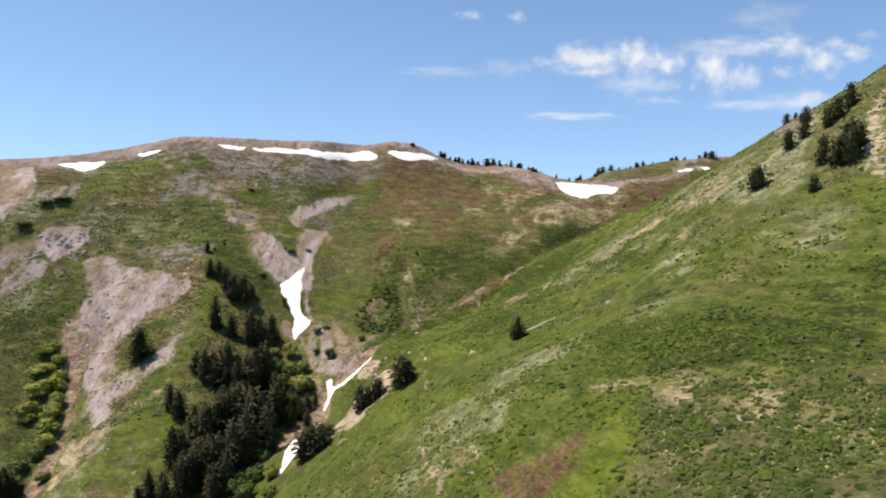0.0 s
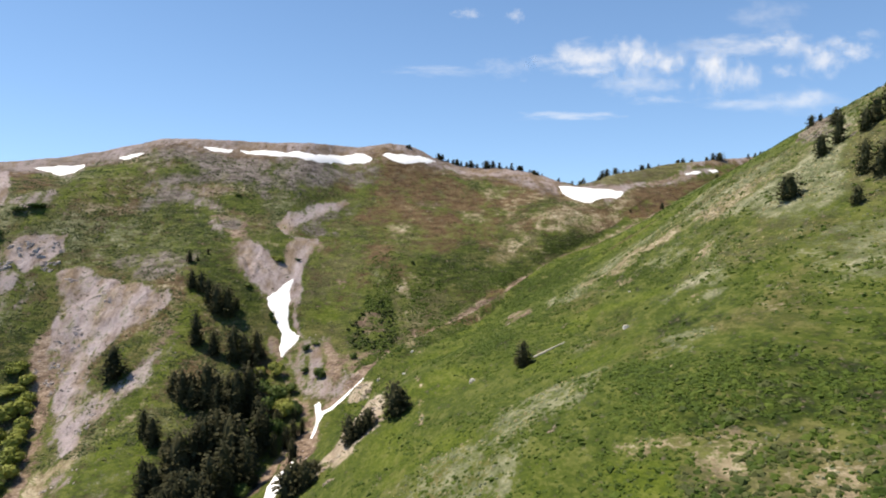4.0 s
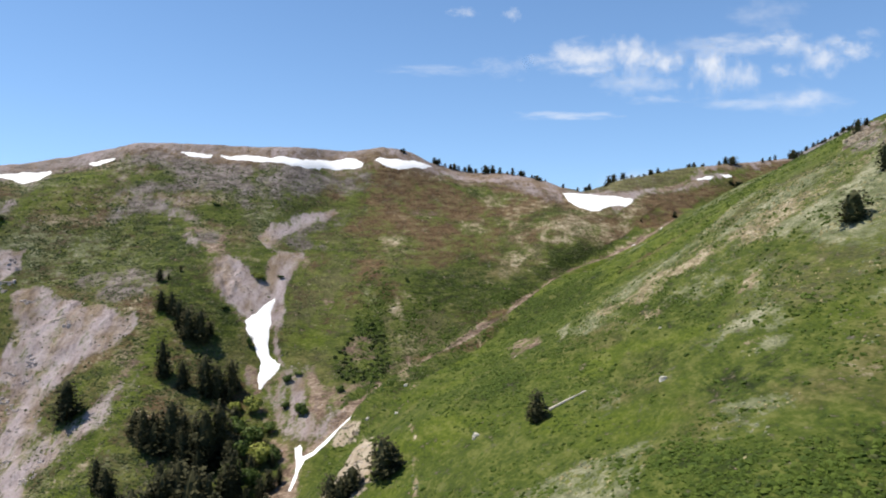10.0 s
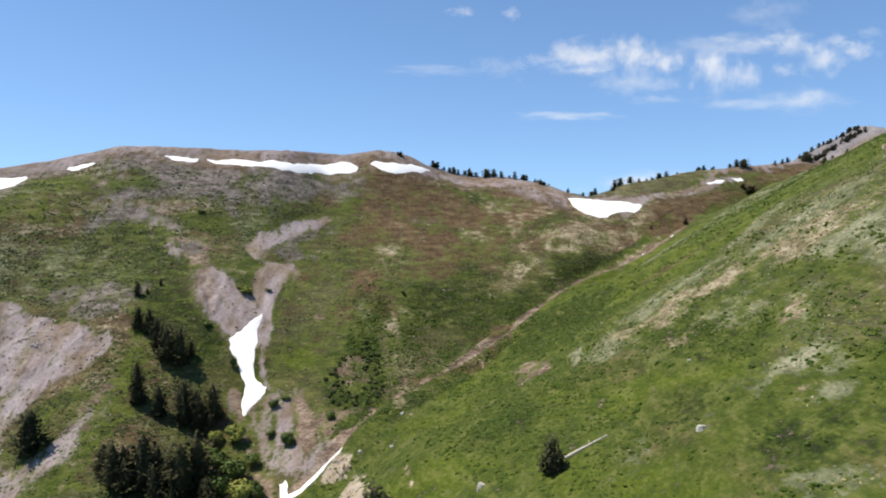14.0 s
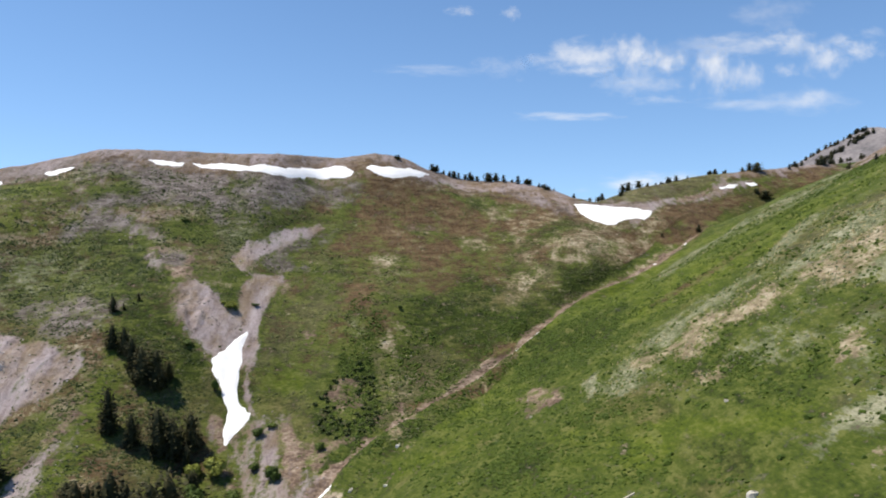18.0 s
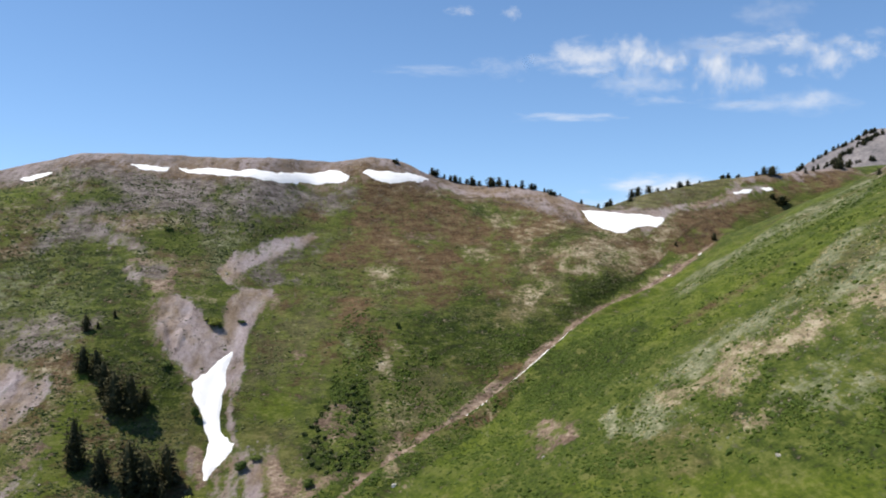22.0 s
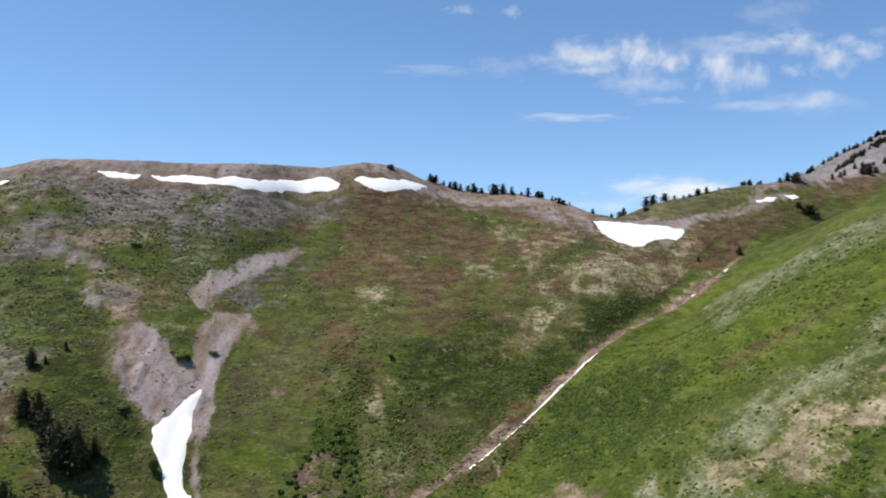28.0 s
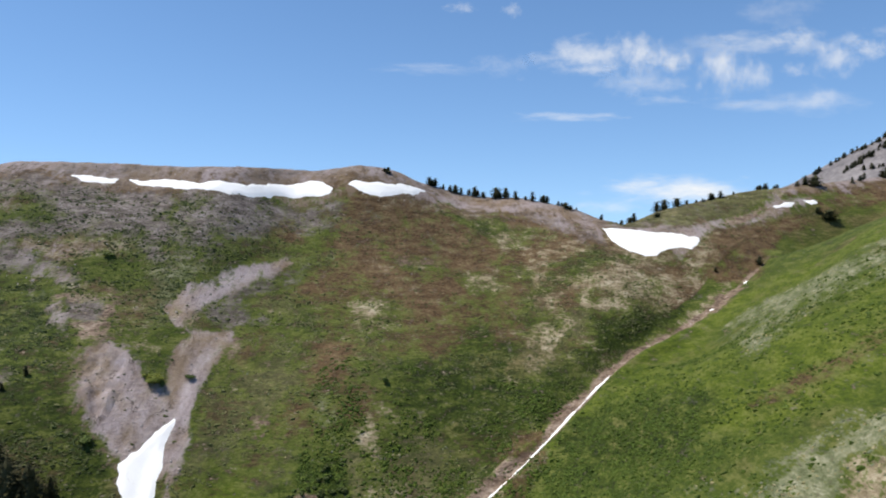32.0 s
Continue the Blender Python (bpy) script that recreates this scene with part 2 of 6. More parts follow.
    stone = mix(n, l, math_node(n, l, "MULTIPLY", math_node(n, l, "SUBTRACT", 1.0, crack), step(n, l, mid, 0.5, 0.62)), stone, (0.075, 0.062, 0.055))
    streaky = math_node(n, l, "ADD", math_node(n, l, "MULTIPLY", math_node(n, l, "ADD", math_node(n, l, "MULTIPLY", fall, 0.6), math_node(n, l, "MULTIPLY", fine, 0.4)), 3.0), -1.0)
    col = mix(n, l, step(n, l, math_node(n, l, "SUBTRACT", math_node(n, l, "MULTIPLY", masks["rock"], 1.08), streaky), -0.28, 0.28), col, stone)
    ledge = ramp(n, l, grit, [(0.33, (0.150, 0.110, 0.080)), (0.47, (0.330, 0.270, 0.200)), (0.66, (0.520, 0.450, 0.360))])
    col = mix(n, l, edge("cliff", 0.2), col, ledge)
    l.new(col, b.inputs["Base Color"])
    h = math_node(n, l, "ADD", math_node(n, l, "MULTIPLY", fine, 0.5), math_node(n, l, "ADD", math_node(n, l, "MULTIPLY", dash, 0.4), math_node(n, l, "MULTIPLY", speck, 0.2)))
    bump(n, l, b, h, 1.0, 1.1)
    return m


def leaf_material(name, stops, rough=0.75, size=0.5):
    m, n, l, b = material(name, rough)
    info = n.new("ShaderNodeObjectInfo").outputs["Random"]
    isle = n.new("ShaderNodeNewGeometry").outputs["Random Per Island"]
    v = math_node(n, l, "ADD", math_node(n, l, "MULTIPLY", info, 0.35), math_node(n, l, "MULTIPLY", isle, 0.35))
    v = math_node(n, l, "ADD", v, math_node(n, l, "MULTIPLY", noise_node(n, l, size, 3), 0.3))
    l.new(ramp(n, l, v, stops), b.inputs["Base Color"])
    bump(n, l, b, noise_node(n, l, size * 0.4, 3), 0.6, 0.1)
    return m


GROUND = ground_material()
NEEDLES = leaf_material("conifer_needles", [(0.2, (0.022, 0.024, 0.010)), (0.5, (0.043, 0.044, 0.018)), (0.8, (0.076, 0.070, 0.031))])
JUNIPER = leaf_material("juniper_needles", [(0.2, (0.024, 0.026, 0.010)), (0.5, (0.046, 0.049, 0.018)), (0.8, (0.080, 0.080, 0.034))])
WILLOW = leaf_material("willow_leaves", [(0.2, (0.115, 0.140, 0.020)), (0.5, (0.185, 0.210, 0.034)), (0.8, (0.270, 0.280, 0.065))], 0.6)
BROADLEAF = leaf_material("broad_leaves", [(0.2, (0.032, 0.056, 0.010)), (0.5, (0.062, 0.100, 0.018)), (0.8, (0.110, 0.140, 0.030))], 0.6)
HEATH = leaf_material("low_shrub_leaves", [(0.15, (0.023, 0.044, 0.005)), (0.5, (0.057, 0.088, 0.010)), (0.85, (0.114, 0.146, 0.024))])
SCRUB = leaf_material("dark_scrub_leaves", [(0.15, (0.022, 0.036, 0.009)), (0.5, (0.050, 0.070, 0.018)), (0.85, (0.100, 0.120, 0.038))])
OLIVE = leaf_material("olive_scrub_leaves", [(0.15, (0.032, 0.042, 0.012)), (0.5, (0.070, 0.083, 0.025)), (0.85, (0.130, 0.136, 0.052))])
SAGE = leaf_material("sage_leaves", [(0.15, (0.080, 0.098, 0.050)), (0.5, (0.150, 0.165, 0.095)), (0.85, (0.250, 0.250, 0.165))])
STRAW = leaf_material("dry_grass", [(0.15, (0.170, 0.150, 0.060)), (0.5, (0.300, 0.260, 0.130)), (0.85, (0.450, 0.400, 0.250))])


def bark_material(name, dark, pale):
    m, n, l, b = material(name, 0.9)
    v = noise_node(n, l, 0.3, 5, 0.7, stretch=(1, 1, 0.2))
    l.new(ramp(n, l, v, [(0.3, dark), (0.7, pale)]), b.inputs["Base Color"])
    bump(n, l, b, v, 0.8, 0.05)
    return m


BARK = bark_material("bark", (0.045, 0.032, 0.022), (0.150, 0.115, 0.085))
DEADWOOD = bark_material("bleached_wood", (0.330, 0.290, 0.230), (0.620, 0.580, 0.500))


def stone_material(name, stops):
    m, n, l, b = material(name, 0.9)
    v = math_node(n, l, "ADD", math_node(n, l, "MULTIPLY", noise_node(n, l, 2.5, 6, 0.65), 0.75),
                  math_node(n, l, "MULTIPLY", n.new("ShaderNodeObjectInfo").outputs["Random"], 0.25))
    l.new(ramp(n, l, v, stops), b.inputs["Base Color"])
    bump(n, l, b, noise_node(n, l, 0.8, 6, 0.7), 0.9, 0.3)
    return m


GREYSTONE = stone_material("grey_limestone", [(0.3, (0.200, 0.166, 0.150)), (0.5, (0.370, 0.318, 0.298)), (0.72, (0.520, 0.465, 0.445))])
PALESTONE = stone_material("pale_limestone", [(0.3, (0.330, 0.300, 0.250)), (0.5, (0.520, 0.490, 0.430)), (0.72, (0.680, 0.650, 0.600))])
TANSTONE = stone_material("tan_limestone", [(0.3, (0.130, 0.098, 0.070)), (0.5, (0.310, 0.255, 0.190)), (0.72, (0.500, 0.430, 0.340))])


def snow_material():
    m, n, l, b = material("old_snow", 0.6)
    v = math_node(n, l, "ADD", math_node(n, l, "MULTIPLY", noise_node(n, l, 7, 5), 0.6), math_node(n, l, "MULTIPLY", noise_node(n, l, 0.9, 4), 0.4))
    l.new(ramp(n, l, v, [(0.25, (0.76, 0.74, 0.72)), (0.42, (0.90, 0.90, 0.90)), (0.7, (0.94, 0.94, 0.95))]), b.inputs["Base Color"])
    bump(n, l, b, v, 0.5, 0.4)
    return m


SNOW = snow_material()


def cloud_material():
    m = bpy.data.materials.new("cloud")
    m.use_nodes = True
    n, l = m.node_tree.nodes, m.node_tree.links
    n.remove(n["Principled BSDF"])
    co = n.new("ShaderNodeTexCoord").outputs["Object"]
    info = n.new("ShaderNodeObjectInfo")
    shift = n.new("ShaderNodeVectorMath")
    shift.operation = "ADD"
    scale = n.new("ShaderNodeVectorMath")
    scale.operation = "SCALE"
    l.new(info.outputs["Location"], scale.inputs[0])
    scale.inputs["Scale"].default_value = 0.013
    l.new(co, shift.inputs[0])
    l.new(scale.outputs[0], shift.inputs[1])
    puff = noise_node(n, l, 0.5, 6, 0.6, coord=shift.outputs[0], stretch=(1.0, 1.0, 0.62))
    length = n.new("ShaderNodeVectorMath")
    length.operation = "LENGTH"
    l.new(co, length.inputs[0])
    inside = math_node(n, l, "SUBTRACT", 1.0, length.outputs["Value"])
    v = math_node(n, l, "ADD", math_node(n, l, "MULTIPLY", inside, 0.85), math_node(n, l, "MULTIPLY", math_node(n, l, "SUBTRACT", puff, 0.5), 1.7))
    dense = n.new("ShaderNodeAttribute")
    dense.attribute_type, dense.attribute_name = "OBJECT", "density"
    a = math_node(n, l, "MULTIPLY", step(n, l, v, 0.02, 1.15), dense.outputs["Fac"], True)
    glow = n.new("ShaderNodeEmission")
    glow.inputs["Color"].default_value, glow.inputs["Strength"].default_value = (0.95, 0.97, 1.0, 1), 0.98
    clear = n.new("ShaderNodeBsdfTransparent")
    both = n.new("ShaderNodeMixShader")
    l.new(a, both.inputs[0])
    l.new(clear.outputs[0], both.inputs[1])
    l.new(glow.outputs[0], both.inputs[2])
    l.new(both.outputs[0], n["Material Output"].inputs["Surface"])
    return m


CLOUD = cloud_material()


# ---- mesh helpers ----
def mesh_of(name, verts, faces, mat, smooth=False):
    """A mesh from arrays: verts (n, 3), faces (m, 3 or 4)."""
    me = bpy.data.meshes.new(name)
    verts, faces = np.asarray(verts, np.float32), np.asarray(faces, np.int32)
    k = faces.shape[1]
    me.vertices.add(len(verts))
    me.vertices.foreach_set("co", verts.ravel())
    me.loops.add(faces.size)
    me.loops.foreach_set("vertex_index", faces.ravel())
    me.polygons.add(len(faces))
    me.polygons.foreach_set("loop_start", np.arange(len(faces), dtype=np.int32) * k)
    me.polygons.foreach_set("loop_total", np.full(len(faces), k, np.int32))
    me.update(calc_edges=True)
    me.polygons.foreach_set("use_smooth", np.full(len(faces), smooth))
    me.materials.append(mat)
    return me


def part(name, me, parent, label=""):
    ob = new(name, me)
    ob.parent = parent
    return tagged(ob, label)


def signed(x, y, poly):
    """Distance to a closed outline, positive inside."""
    x, y = np.asarray(x, float), np.asarray(y, float)
    inside = np.zeros(x.shape, bool)
    for (ax, ay), (bx, by) in zip(poly, poly[1:] + poly[:1]):
        cross = (ay > y) != (by > y)
        inside ^= cross & (x < (bx - ax) * (y - ay) / (by - ay if by != ay else 1e-9) + ax)
    return np.where(inside, 1, -1) * near_line(x, y, poly + poly[:1])


# ---- the ground ----
def spread(lo, hi, fine, out_lo, out_hi, growth=1.12):
    """Coordinates that lie close together from lo to hi and widen beyond."""
    mids = list(np.arange(lo, hi + fine / 2, fine))
    left, right, s = [], [], fine
    while mids[0] - sum(left) > out_lo:
        s *= growth
        left.append(s)
    s = fine
    while mids[-1] + sum(right) < out_hi:
        s *= growth
        right.append(s)
    return np.array([mids[0] - v for v in np.cumsum(left)[::-1]] + mids + [mids[-1] + v for v in np.cumsum(right)])


GX, GY = np.meshgrid(np.union1d(spread(-400, 370, 1.5, -4600, 4600), np.arange(850, 1131, 7.0)), np.union1d(spread(130, 840, 1.5, -900, 4700), np.arange(1540, 1831, 10.0)))
KINDS = ("rock", "tan", "brown", "dark", "sage", "mud", "dry", "cliff", "lime", "stony", "hazed_grey")
COVER = {k: np.zeros(GX.shape) for k in KINDS}
MEADOW, BARE_SOIL = np.zeros(GX.shape), np.zeros(GX.shape)
RAGGED = 5 * noise2(GX, GY, 17, 11) + 3 * noise2(GX, GY, 6, 12) + 1.6 * noise2(GX, GY, 2.6, 13)

BROKEN = np.clip(0.90 + 0.40 * noise2(GX, GY * 0.6, 19, 51) + 0.30 * noise2(GX, GY * 0.6, 7, 52) + 0.25 * noise2(GX, GY * 0.7, 3, 53), 0.35, 1.05)


def paint(kind, much, soft, outline):
    """Lays a kind of growth or soil over what is there, inside an outline in plan with a ragged border."""
    xs, ys = [p[0] for p in outline], [p[1] for p in outline]
    m = (GX > min(xs) - 25) & (GX < max(xs) + 25) & (GY > min(ys) - 25) & (GY < max(ys) + 25)
    d = signed(GX[m], GY[m], outline) + min(1.0, 0.28 + 0.06 * soft) * RAGGED[m]
    w = np.clip(0.62 + d / (2.4 * soft), 0, 1)
    w = w * w * (3 - 2 * w) * (BROKEN[m] if kind not in ("rock", "cliff") else np.sqrt(BROKEN[m]))
    for k in KINDS:
        if k != kind:
            COVER[k][m] *= 1 - 0.85 * min(1.0, 0.1 + much) * w
    if kind in ("tan", "brown", "mud"):
        BARE_SOIL[m] = np.maximum(BARE_SOIL[m], much * w)
    else:
        BARE_SOIL[m] *= 1 - w
    if kind in ("lime", "grass"):
        MEADOW[m] = np.maximum(MEADOW[m], much * w)
    if kind != "grass":
        COVER[kind][m] = np.maximum(COVER[kind][m], much * w)


TRAIL = [(-10.0, 228.1), (-6.3, 220.0), (-6.4, 211.3), (-3.4, 199.9), (-1.0, 190.4), (-1.5, 186.2), (0.1, 180.0)]
TRAIL_ACROSS = [(-13.0, 376.3), (-9.1, 354.5), (-9.5, 335.4), (-7.9, 305.8)]
TRAIL_UP = [(31.9, 540.7), (29.6, 531.0), (28.0, 520.6), (29.0, 513.0), (26.9, 507.1)]
# what the large slopes are covered with
line = near_line(GX, GY, CREEK)
TOP = np.interp(GX, [c[0] for c in CREST], [c[2] for c in CREST])
Z0 = broad(GX, GY)
crest = np.clip(1 - (TOP - Z0 - 6 + 3 * (GX > 130)) / np.where(GX > 130, 12, np.where(GX < -200, 20, 28)) + 0.05 * RAGGED, 0, 1) * (GY > 600) * (GY < 1100) * (GX < 470)
PATCHY = noise2(GX, GY, 55, 15) + 0.6 * noise2(GX, GY, 21, 16)
HEADWALL = ((GX > -135) & (GY > 430) & (-343 - 0.07 * GX + 0.51 * GY > -90 + 0.576 * GX - 0.06 * np.maximum(GY - 350, 0))) * np.clip((900 - GY) / 60, 0, 1)
# the grassy near side of the upper creek
NEAR_SIDE = ((GX + 28) * 268 - (GY - 489) * 270 > 0) * (GX > 100) * (GX < 300) * np.clip((95 - line) / 20, 0, 1) * np.clip((line - 3) / 4, 0, 1)
HEADWALL = HEADWALL * (1 - NEAR_SIDE)
FLANK = np.clip((-GX - 120) / 40, 0, 1) * (GY < 900)
UPHILL = np.clip((GY - 560) / 130, 0, 1)
EAST = np.clip((GX - 60) / 90, 0, 1) * (GY < 640) * (1 - HEADWALL)
SLOPE = (GX > -60) * (GY < 640) * (1 - HEADWALL)
COVER["rock"] = np.where(GX > -60, 0.50, 0.46) * crest
COVER["rock"] = np.maximum(COVER["rock"], np.clip(FLANK * UPHILL * (0.26 + 0.36 * noise2(GX * 0.6, GY, 26, 24)), 0, 0.6))
COVER["hazed_grey"] = 1.0 * ((GX > 600) & (GY > 1100))
COVER["tan"] = np.clip(EAST * (0.10 + 0.26 * PATCHY) + HEADWALL * (0.10 + 0.28 * UPHILL + 0.28 * PATCHY) + FLANK * (0.24 + 0.20 * UPHILL + 0.28 * PATCHY), 0, 0.7)
COVER["dark"] = np.clip(0.20 + 0.15 * (GX > -20) + 0.6 * noise2(GX * 0.5, GY, 23, 18) + 0.4 * noise2(GX * 0.6, GY, 9, 19), 0, 0.85) * (HEADWALL + FLANK * 0.7)
COVER["brown"] = np.clip(0.8 * crest, 0, 0.7)
COVER["stony"] = np.clip(0.85 * crest * (GX < 250) + FLANK * UPHILL * (0.30 + 0.5 * noise2(GX * 0.6, GY, 24, 33)), 0, 0.85)
COVER["brown"] = np.maximum(COVER["brown"], np.clip(HEADWALL * (0.24 + 0.45 * noise2(GX * 0.6, GY, 30, 17) + 0.32 * noise2(GX * 0.5, GY, 11, 25) + 0.48 * UPHILL) + FLANK * (0.42 + 0.35 * PATCHY), 0, 0.85))
COVER["sage"] = np.clip(FLANK * (0.32 + 0.26 * UPHILL - 0.22 * PATCHY) + EAST * 0.12, 0, 0.6)
COVER["dry"] = np.clip(HEADWALL * (0.26 + 0.5 * noise2(GX * 0.6, GY, 19, 27)) + FLANK * (0.55 + 0.3 * noise2(GX * 0.6, GY, 19, 27)), 0, 0.85)
COVER["lime"] = SLOPE * np.clip(0.28 + 0.5 * noise2(GX + 0.4 * GY, GY, 38, 28) + 0.3 * noise2(GX, GY, 13, 29), 0.1, 0.85)
# patches of their own, from the high slopes down to the near ones
paint("dark", 0.75, 9, [(-247, 623), (-218, 623), (-202, 600), (-181, 587), (-169, 561), (-162, 552), (-139, 538), (-135, 522), (-176, 512)])
paint("brown", 0.55, 8, [(-294, 698), (-241, 692), (-181, 701), (-119, 730), (-72, 748), (-60, 727), (-110, 693), (-156, 686), (-203, 667), (-263, 649)])
paint("dry", 0.62, 8, [(116, 394), (145, 398), (179, 398), (220, 412), (241, 355), (183, 268), (172, 283), (157, 292), (141, 289), (121, 296), (101, 313)])
paint("dry", 0.55, 8, [(103, 425), (137, 432), (163, 420), (196, 423), (213, 426), (222, 386), (165, 302), (141, 321), (128, 341), (109, 356), (101, 386)])
paint("sage", 0.5, 6, [(121, 397), (141, 403), (161, 397), (177, 388), (185, 366), (161, 318), (141, 321), (130, 347), (118, 367)])
paint("rock", 0.56, 5, [(-299, 706), (-263, 712), (-191, 728), (-126, 761), (-67, 779), (-3, 838), (68, 830), (131, 780), (130, 758), (91, 790), (63, 794), (16, 788), (-12, 770), (-72, 748), (-119, 730), (-161, 700), (-181, 701), (-216, 693), (-241, 692), (-291, 694)])
paint("brown", 0.62, 6, [(-295, 701), (-242, 693), (-225, 690), (-212, 686), (-246, 681), (-257, 675), (-279, 675)])
paint("grass", 0.8, 6, [(-277, 672), (-257, 675), (-240, 672), (-235, 667), (-255, 665), (-270, 660)])
paint("dark", 0.7, 6, [(-215, 692), (-179, 697), (-173, 684), (-194, 679), (-206, 682)])
paint("dark", 0.7, 5, [(-264, 682), (-252, 685), (-238, 685), (-238, 679), (-254, 676)])
paint("tan", 0.5, 8, [(-208, 668), (-187, 678), (-175, 685), (-156, 686), (-135, 702), (-128, 692), (-128, 677), (-135, 664), (-149, 663), (-168, 667), (-186, 660), (-200, 661)])
paint("dark", 0.6, 6, [(-177, 680), (-154, 680), (-153, 670), (-167, 665)])
paint("grass", 0.7, 6, [(-149, 691), (-138, 699), (-130, 693), (-136, 674), (-146, 672)])
paint("rock", 0.62, 4, [(-270, 661), (-254, 663), (-234, 665), (-237, 673), (-226, 678), (-214, 677), (-215, 667), (-203, 667), (-218, 661), (-238, 659), (-266, 655)])
paint("tan", 0.6, 5, [(-192, 653), (-181, 656), (-162, 653), (-164, 648), (-177, 646)])
paint("rock", 0.85, 4, [(-260, 645), (-248, 647), (-234, 643), (-219, 637), (-207, 633), (-203, 629), (-210, 626), (-225, 630), (-238, 636), (-256, 639)])
paint("lime", 0.7, 6, [(-205, 641), (-194, 648), (-181, 649), (-170, 639), (-186, 629), (-197, 630)])
paint("mud", 0.5, 5, [(-215, 620), (-193, 618), (-178, 628), (-166, 608), (-164, 594), (-179, 590), (-193, 600)])
paint("rock", 0.8, 3, [(-213, 614), (-205, 611), (-195, 616), (-182, 615), (-176, 609), (-191, 603), (-200, 604), (-190, 594), (-197, 598), (-205, 606)])
paint("dark", 0.55, 8, [(-152, 662), (-134, 673), (-104, 700), (-96, 702), (-101, 687), (-121, 667), (-140, 647), (-156, 637), (-164, 626), (-163, 608), (-156, 598), (-167, 607), (-171, 624), (-171, 638), (-161, 648)])
paint("tan", 0.75, 4, [(-142, 614), (-137, 629), (-124, 639), (-114, 651), (-101, 670), (-96, 667), (-104, 653), (-114, 640), (-126, 625), (-135, 614)])
paint("rock", 0.92, 3, [(-149, 621), (-148, 630), (-143, 641), (-128, 655), (-115, 669), (-100, 685), (-93, 692), (-97, 681), (-107, 665), (-117, 652), (-127, 640), (-138, 631), (-141, 622), (-141, 614), (-146, 617)])
paint("sage", 0.5, 6, [(-98, 672), (-87, 692), (-73, 703), (-50, 707), (-57, 696), (-78, 684), (-89, 664)])
paint("brown", 0.6, 8, [(-88, 662), (-78, 684), (-57, 700), (-44, 690), (-61, 669), (-76, 645)])
paint("dry", 0.6, 10, [(-118, 575), (-109, 610), (-86, 620), (-62, 595), (-77, 558), (-96, 547), (-108, 534), (-113, 540)])
paint("brown", 0.55, 6, [(-108, 592), (-109, 611), (-98, 618), (-91, 615), (-99, 598), (-112, 581)])
paint("rock", 0.95, 3.5, [(-184, 598), (-168, 596), (-158, 591), (-150, 581), (-133, 578), (-135, 593), (-135, 604), (-131, 612), (-117, 618), (-109, 615), (-111, 600), (-115, 588), (-116, 575), (-116, 566), (-113, 550), (-116, 535), (-115, 526), (-125, 524), (-135, 536), (-144, 543), (-154, 549), (-164, 556), (-172, 570)])
paint("mud", 0.8, 3, [(-189, 602), (-169, 603), (-166, 591), (-164, 576), (-160, 558), (-148, 546), (-135, 539), (-140, 540), (-155, 547), (-167, 558), (-176, 580)])
paint("rock", 0.6, 4, [(-177, 587), (-171, 593), (-166, 590), (-163, 576), (-164, 569)])
paint("tan", 0.55, 4, [(-170, 606), (-161, 600), (-150, 599), (-154, 594), (-162, 595)])
paint("grass", 0.9, 3, [(-160, 597), (-140, 611), (-132, 608), (-136, 594), (-135, 583), (-146, 581), (-154, 587)])
paint("tan", 0.5, 3, [(-159, 596), (-153, 599), (-141, 598), (-142, 593), (-153, 592)])
paint("brown", 0.8, 10, [(-63, 745), (-37, 748), (-15, 738), (-3, 725), (14, 725), (57, 739), (83, 766), (101, 747), (67, 717), (38, 711), (13, 705), (-2, 692), (-26, 698), (-46, 706), (-67, 715)])
paint("mud", 0.42, 8, [(-52, 730), (-19, 731), (6, 722), (15, 698), (-6, 684), (-26, 698), (-47, 713)])
paint("dark", 0.6, 7, [(-7, 759), (16, 780), (29, 771), (63, 794), (74, 771), (49, 746), (23, 734), (2, 739)])
paint("tan", 0.6, 6, [(57, 765), (74, 782), (79, 766), (61, 732), (39, 720), (25, 720), (44, 738)])
paint("dry", 0.8, 5, [(-29, 749), (-11, 749), (-6, 741), (-15, 735)])
paint("tan", 0.42, 9, [(-60, 664), (-31, 664), (-11, 647), (-15, 629), (-41, 619), (-59, 636)])
paint("tan", 0.6, 5, [(-12, 706), (-1, 702), (1, 694), (-14, 696)])
paint("dark", 0.55, 9, [(46, 712), (96, 719), (125, 738), (137, 718), (88, 681), (61, 675)])
paint("dark", 0.55, 9, [(5, 669), (68, 674), (71, 650), (42, 610), (18, 625)])
paint("tan", 0.62, 4, [(20, 694), (45, 705), (51, 695), (39, 679), (23, 679)])
paint("tan", 0.8, 4, [(98, 678), (125, 692), (123, 670), (118, 660), (105, 656), (91, 661)])
paint("tan", 0.45, 6, [(123, 685), (152, 702), (162, 695), (141, 670), (125, 665)])
paint("dry", 0.95, 5, [(87, 657), (98, 657), (92, 646), (78, 631), (61, 611), (50, 602), (46, 606), (57, 625), (70, 640)])
paint("dark", 0.85, 7, [(100, 651), (139, 662), (165, 673), (134, 647), (104, 627), (88, 614), (74, 612), (92, 633)])
paint("dark", 0.6, 8, [(-21, 617), (11, 619), (29, 601), (21, 572), (-2, 562), (-19, 575)])
paint("lime", 0.6, 6, [(-108, 536), (-88, 540), (-78, 532), (-82, 527), (-102, 527)])
paint("mud", 0.5, 4, [(-88, 570), (-76, 566), (-77, 557), (-84, 556)])
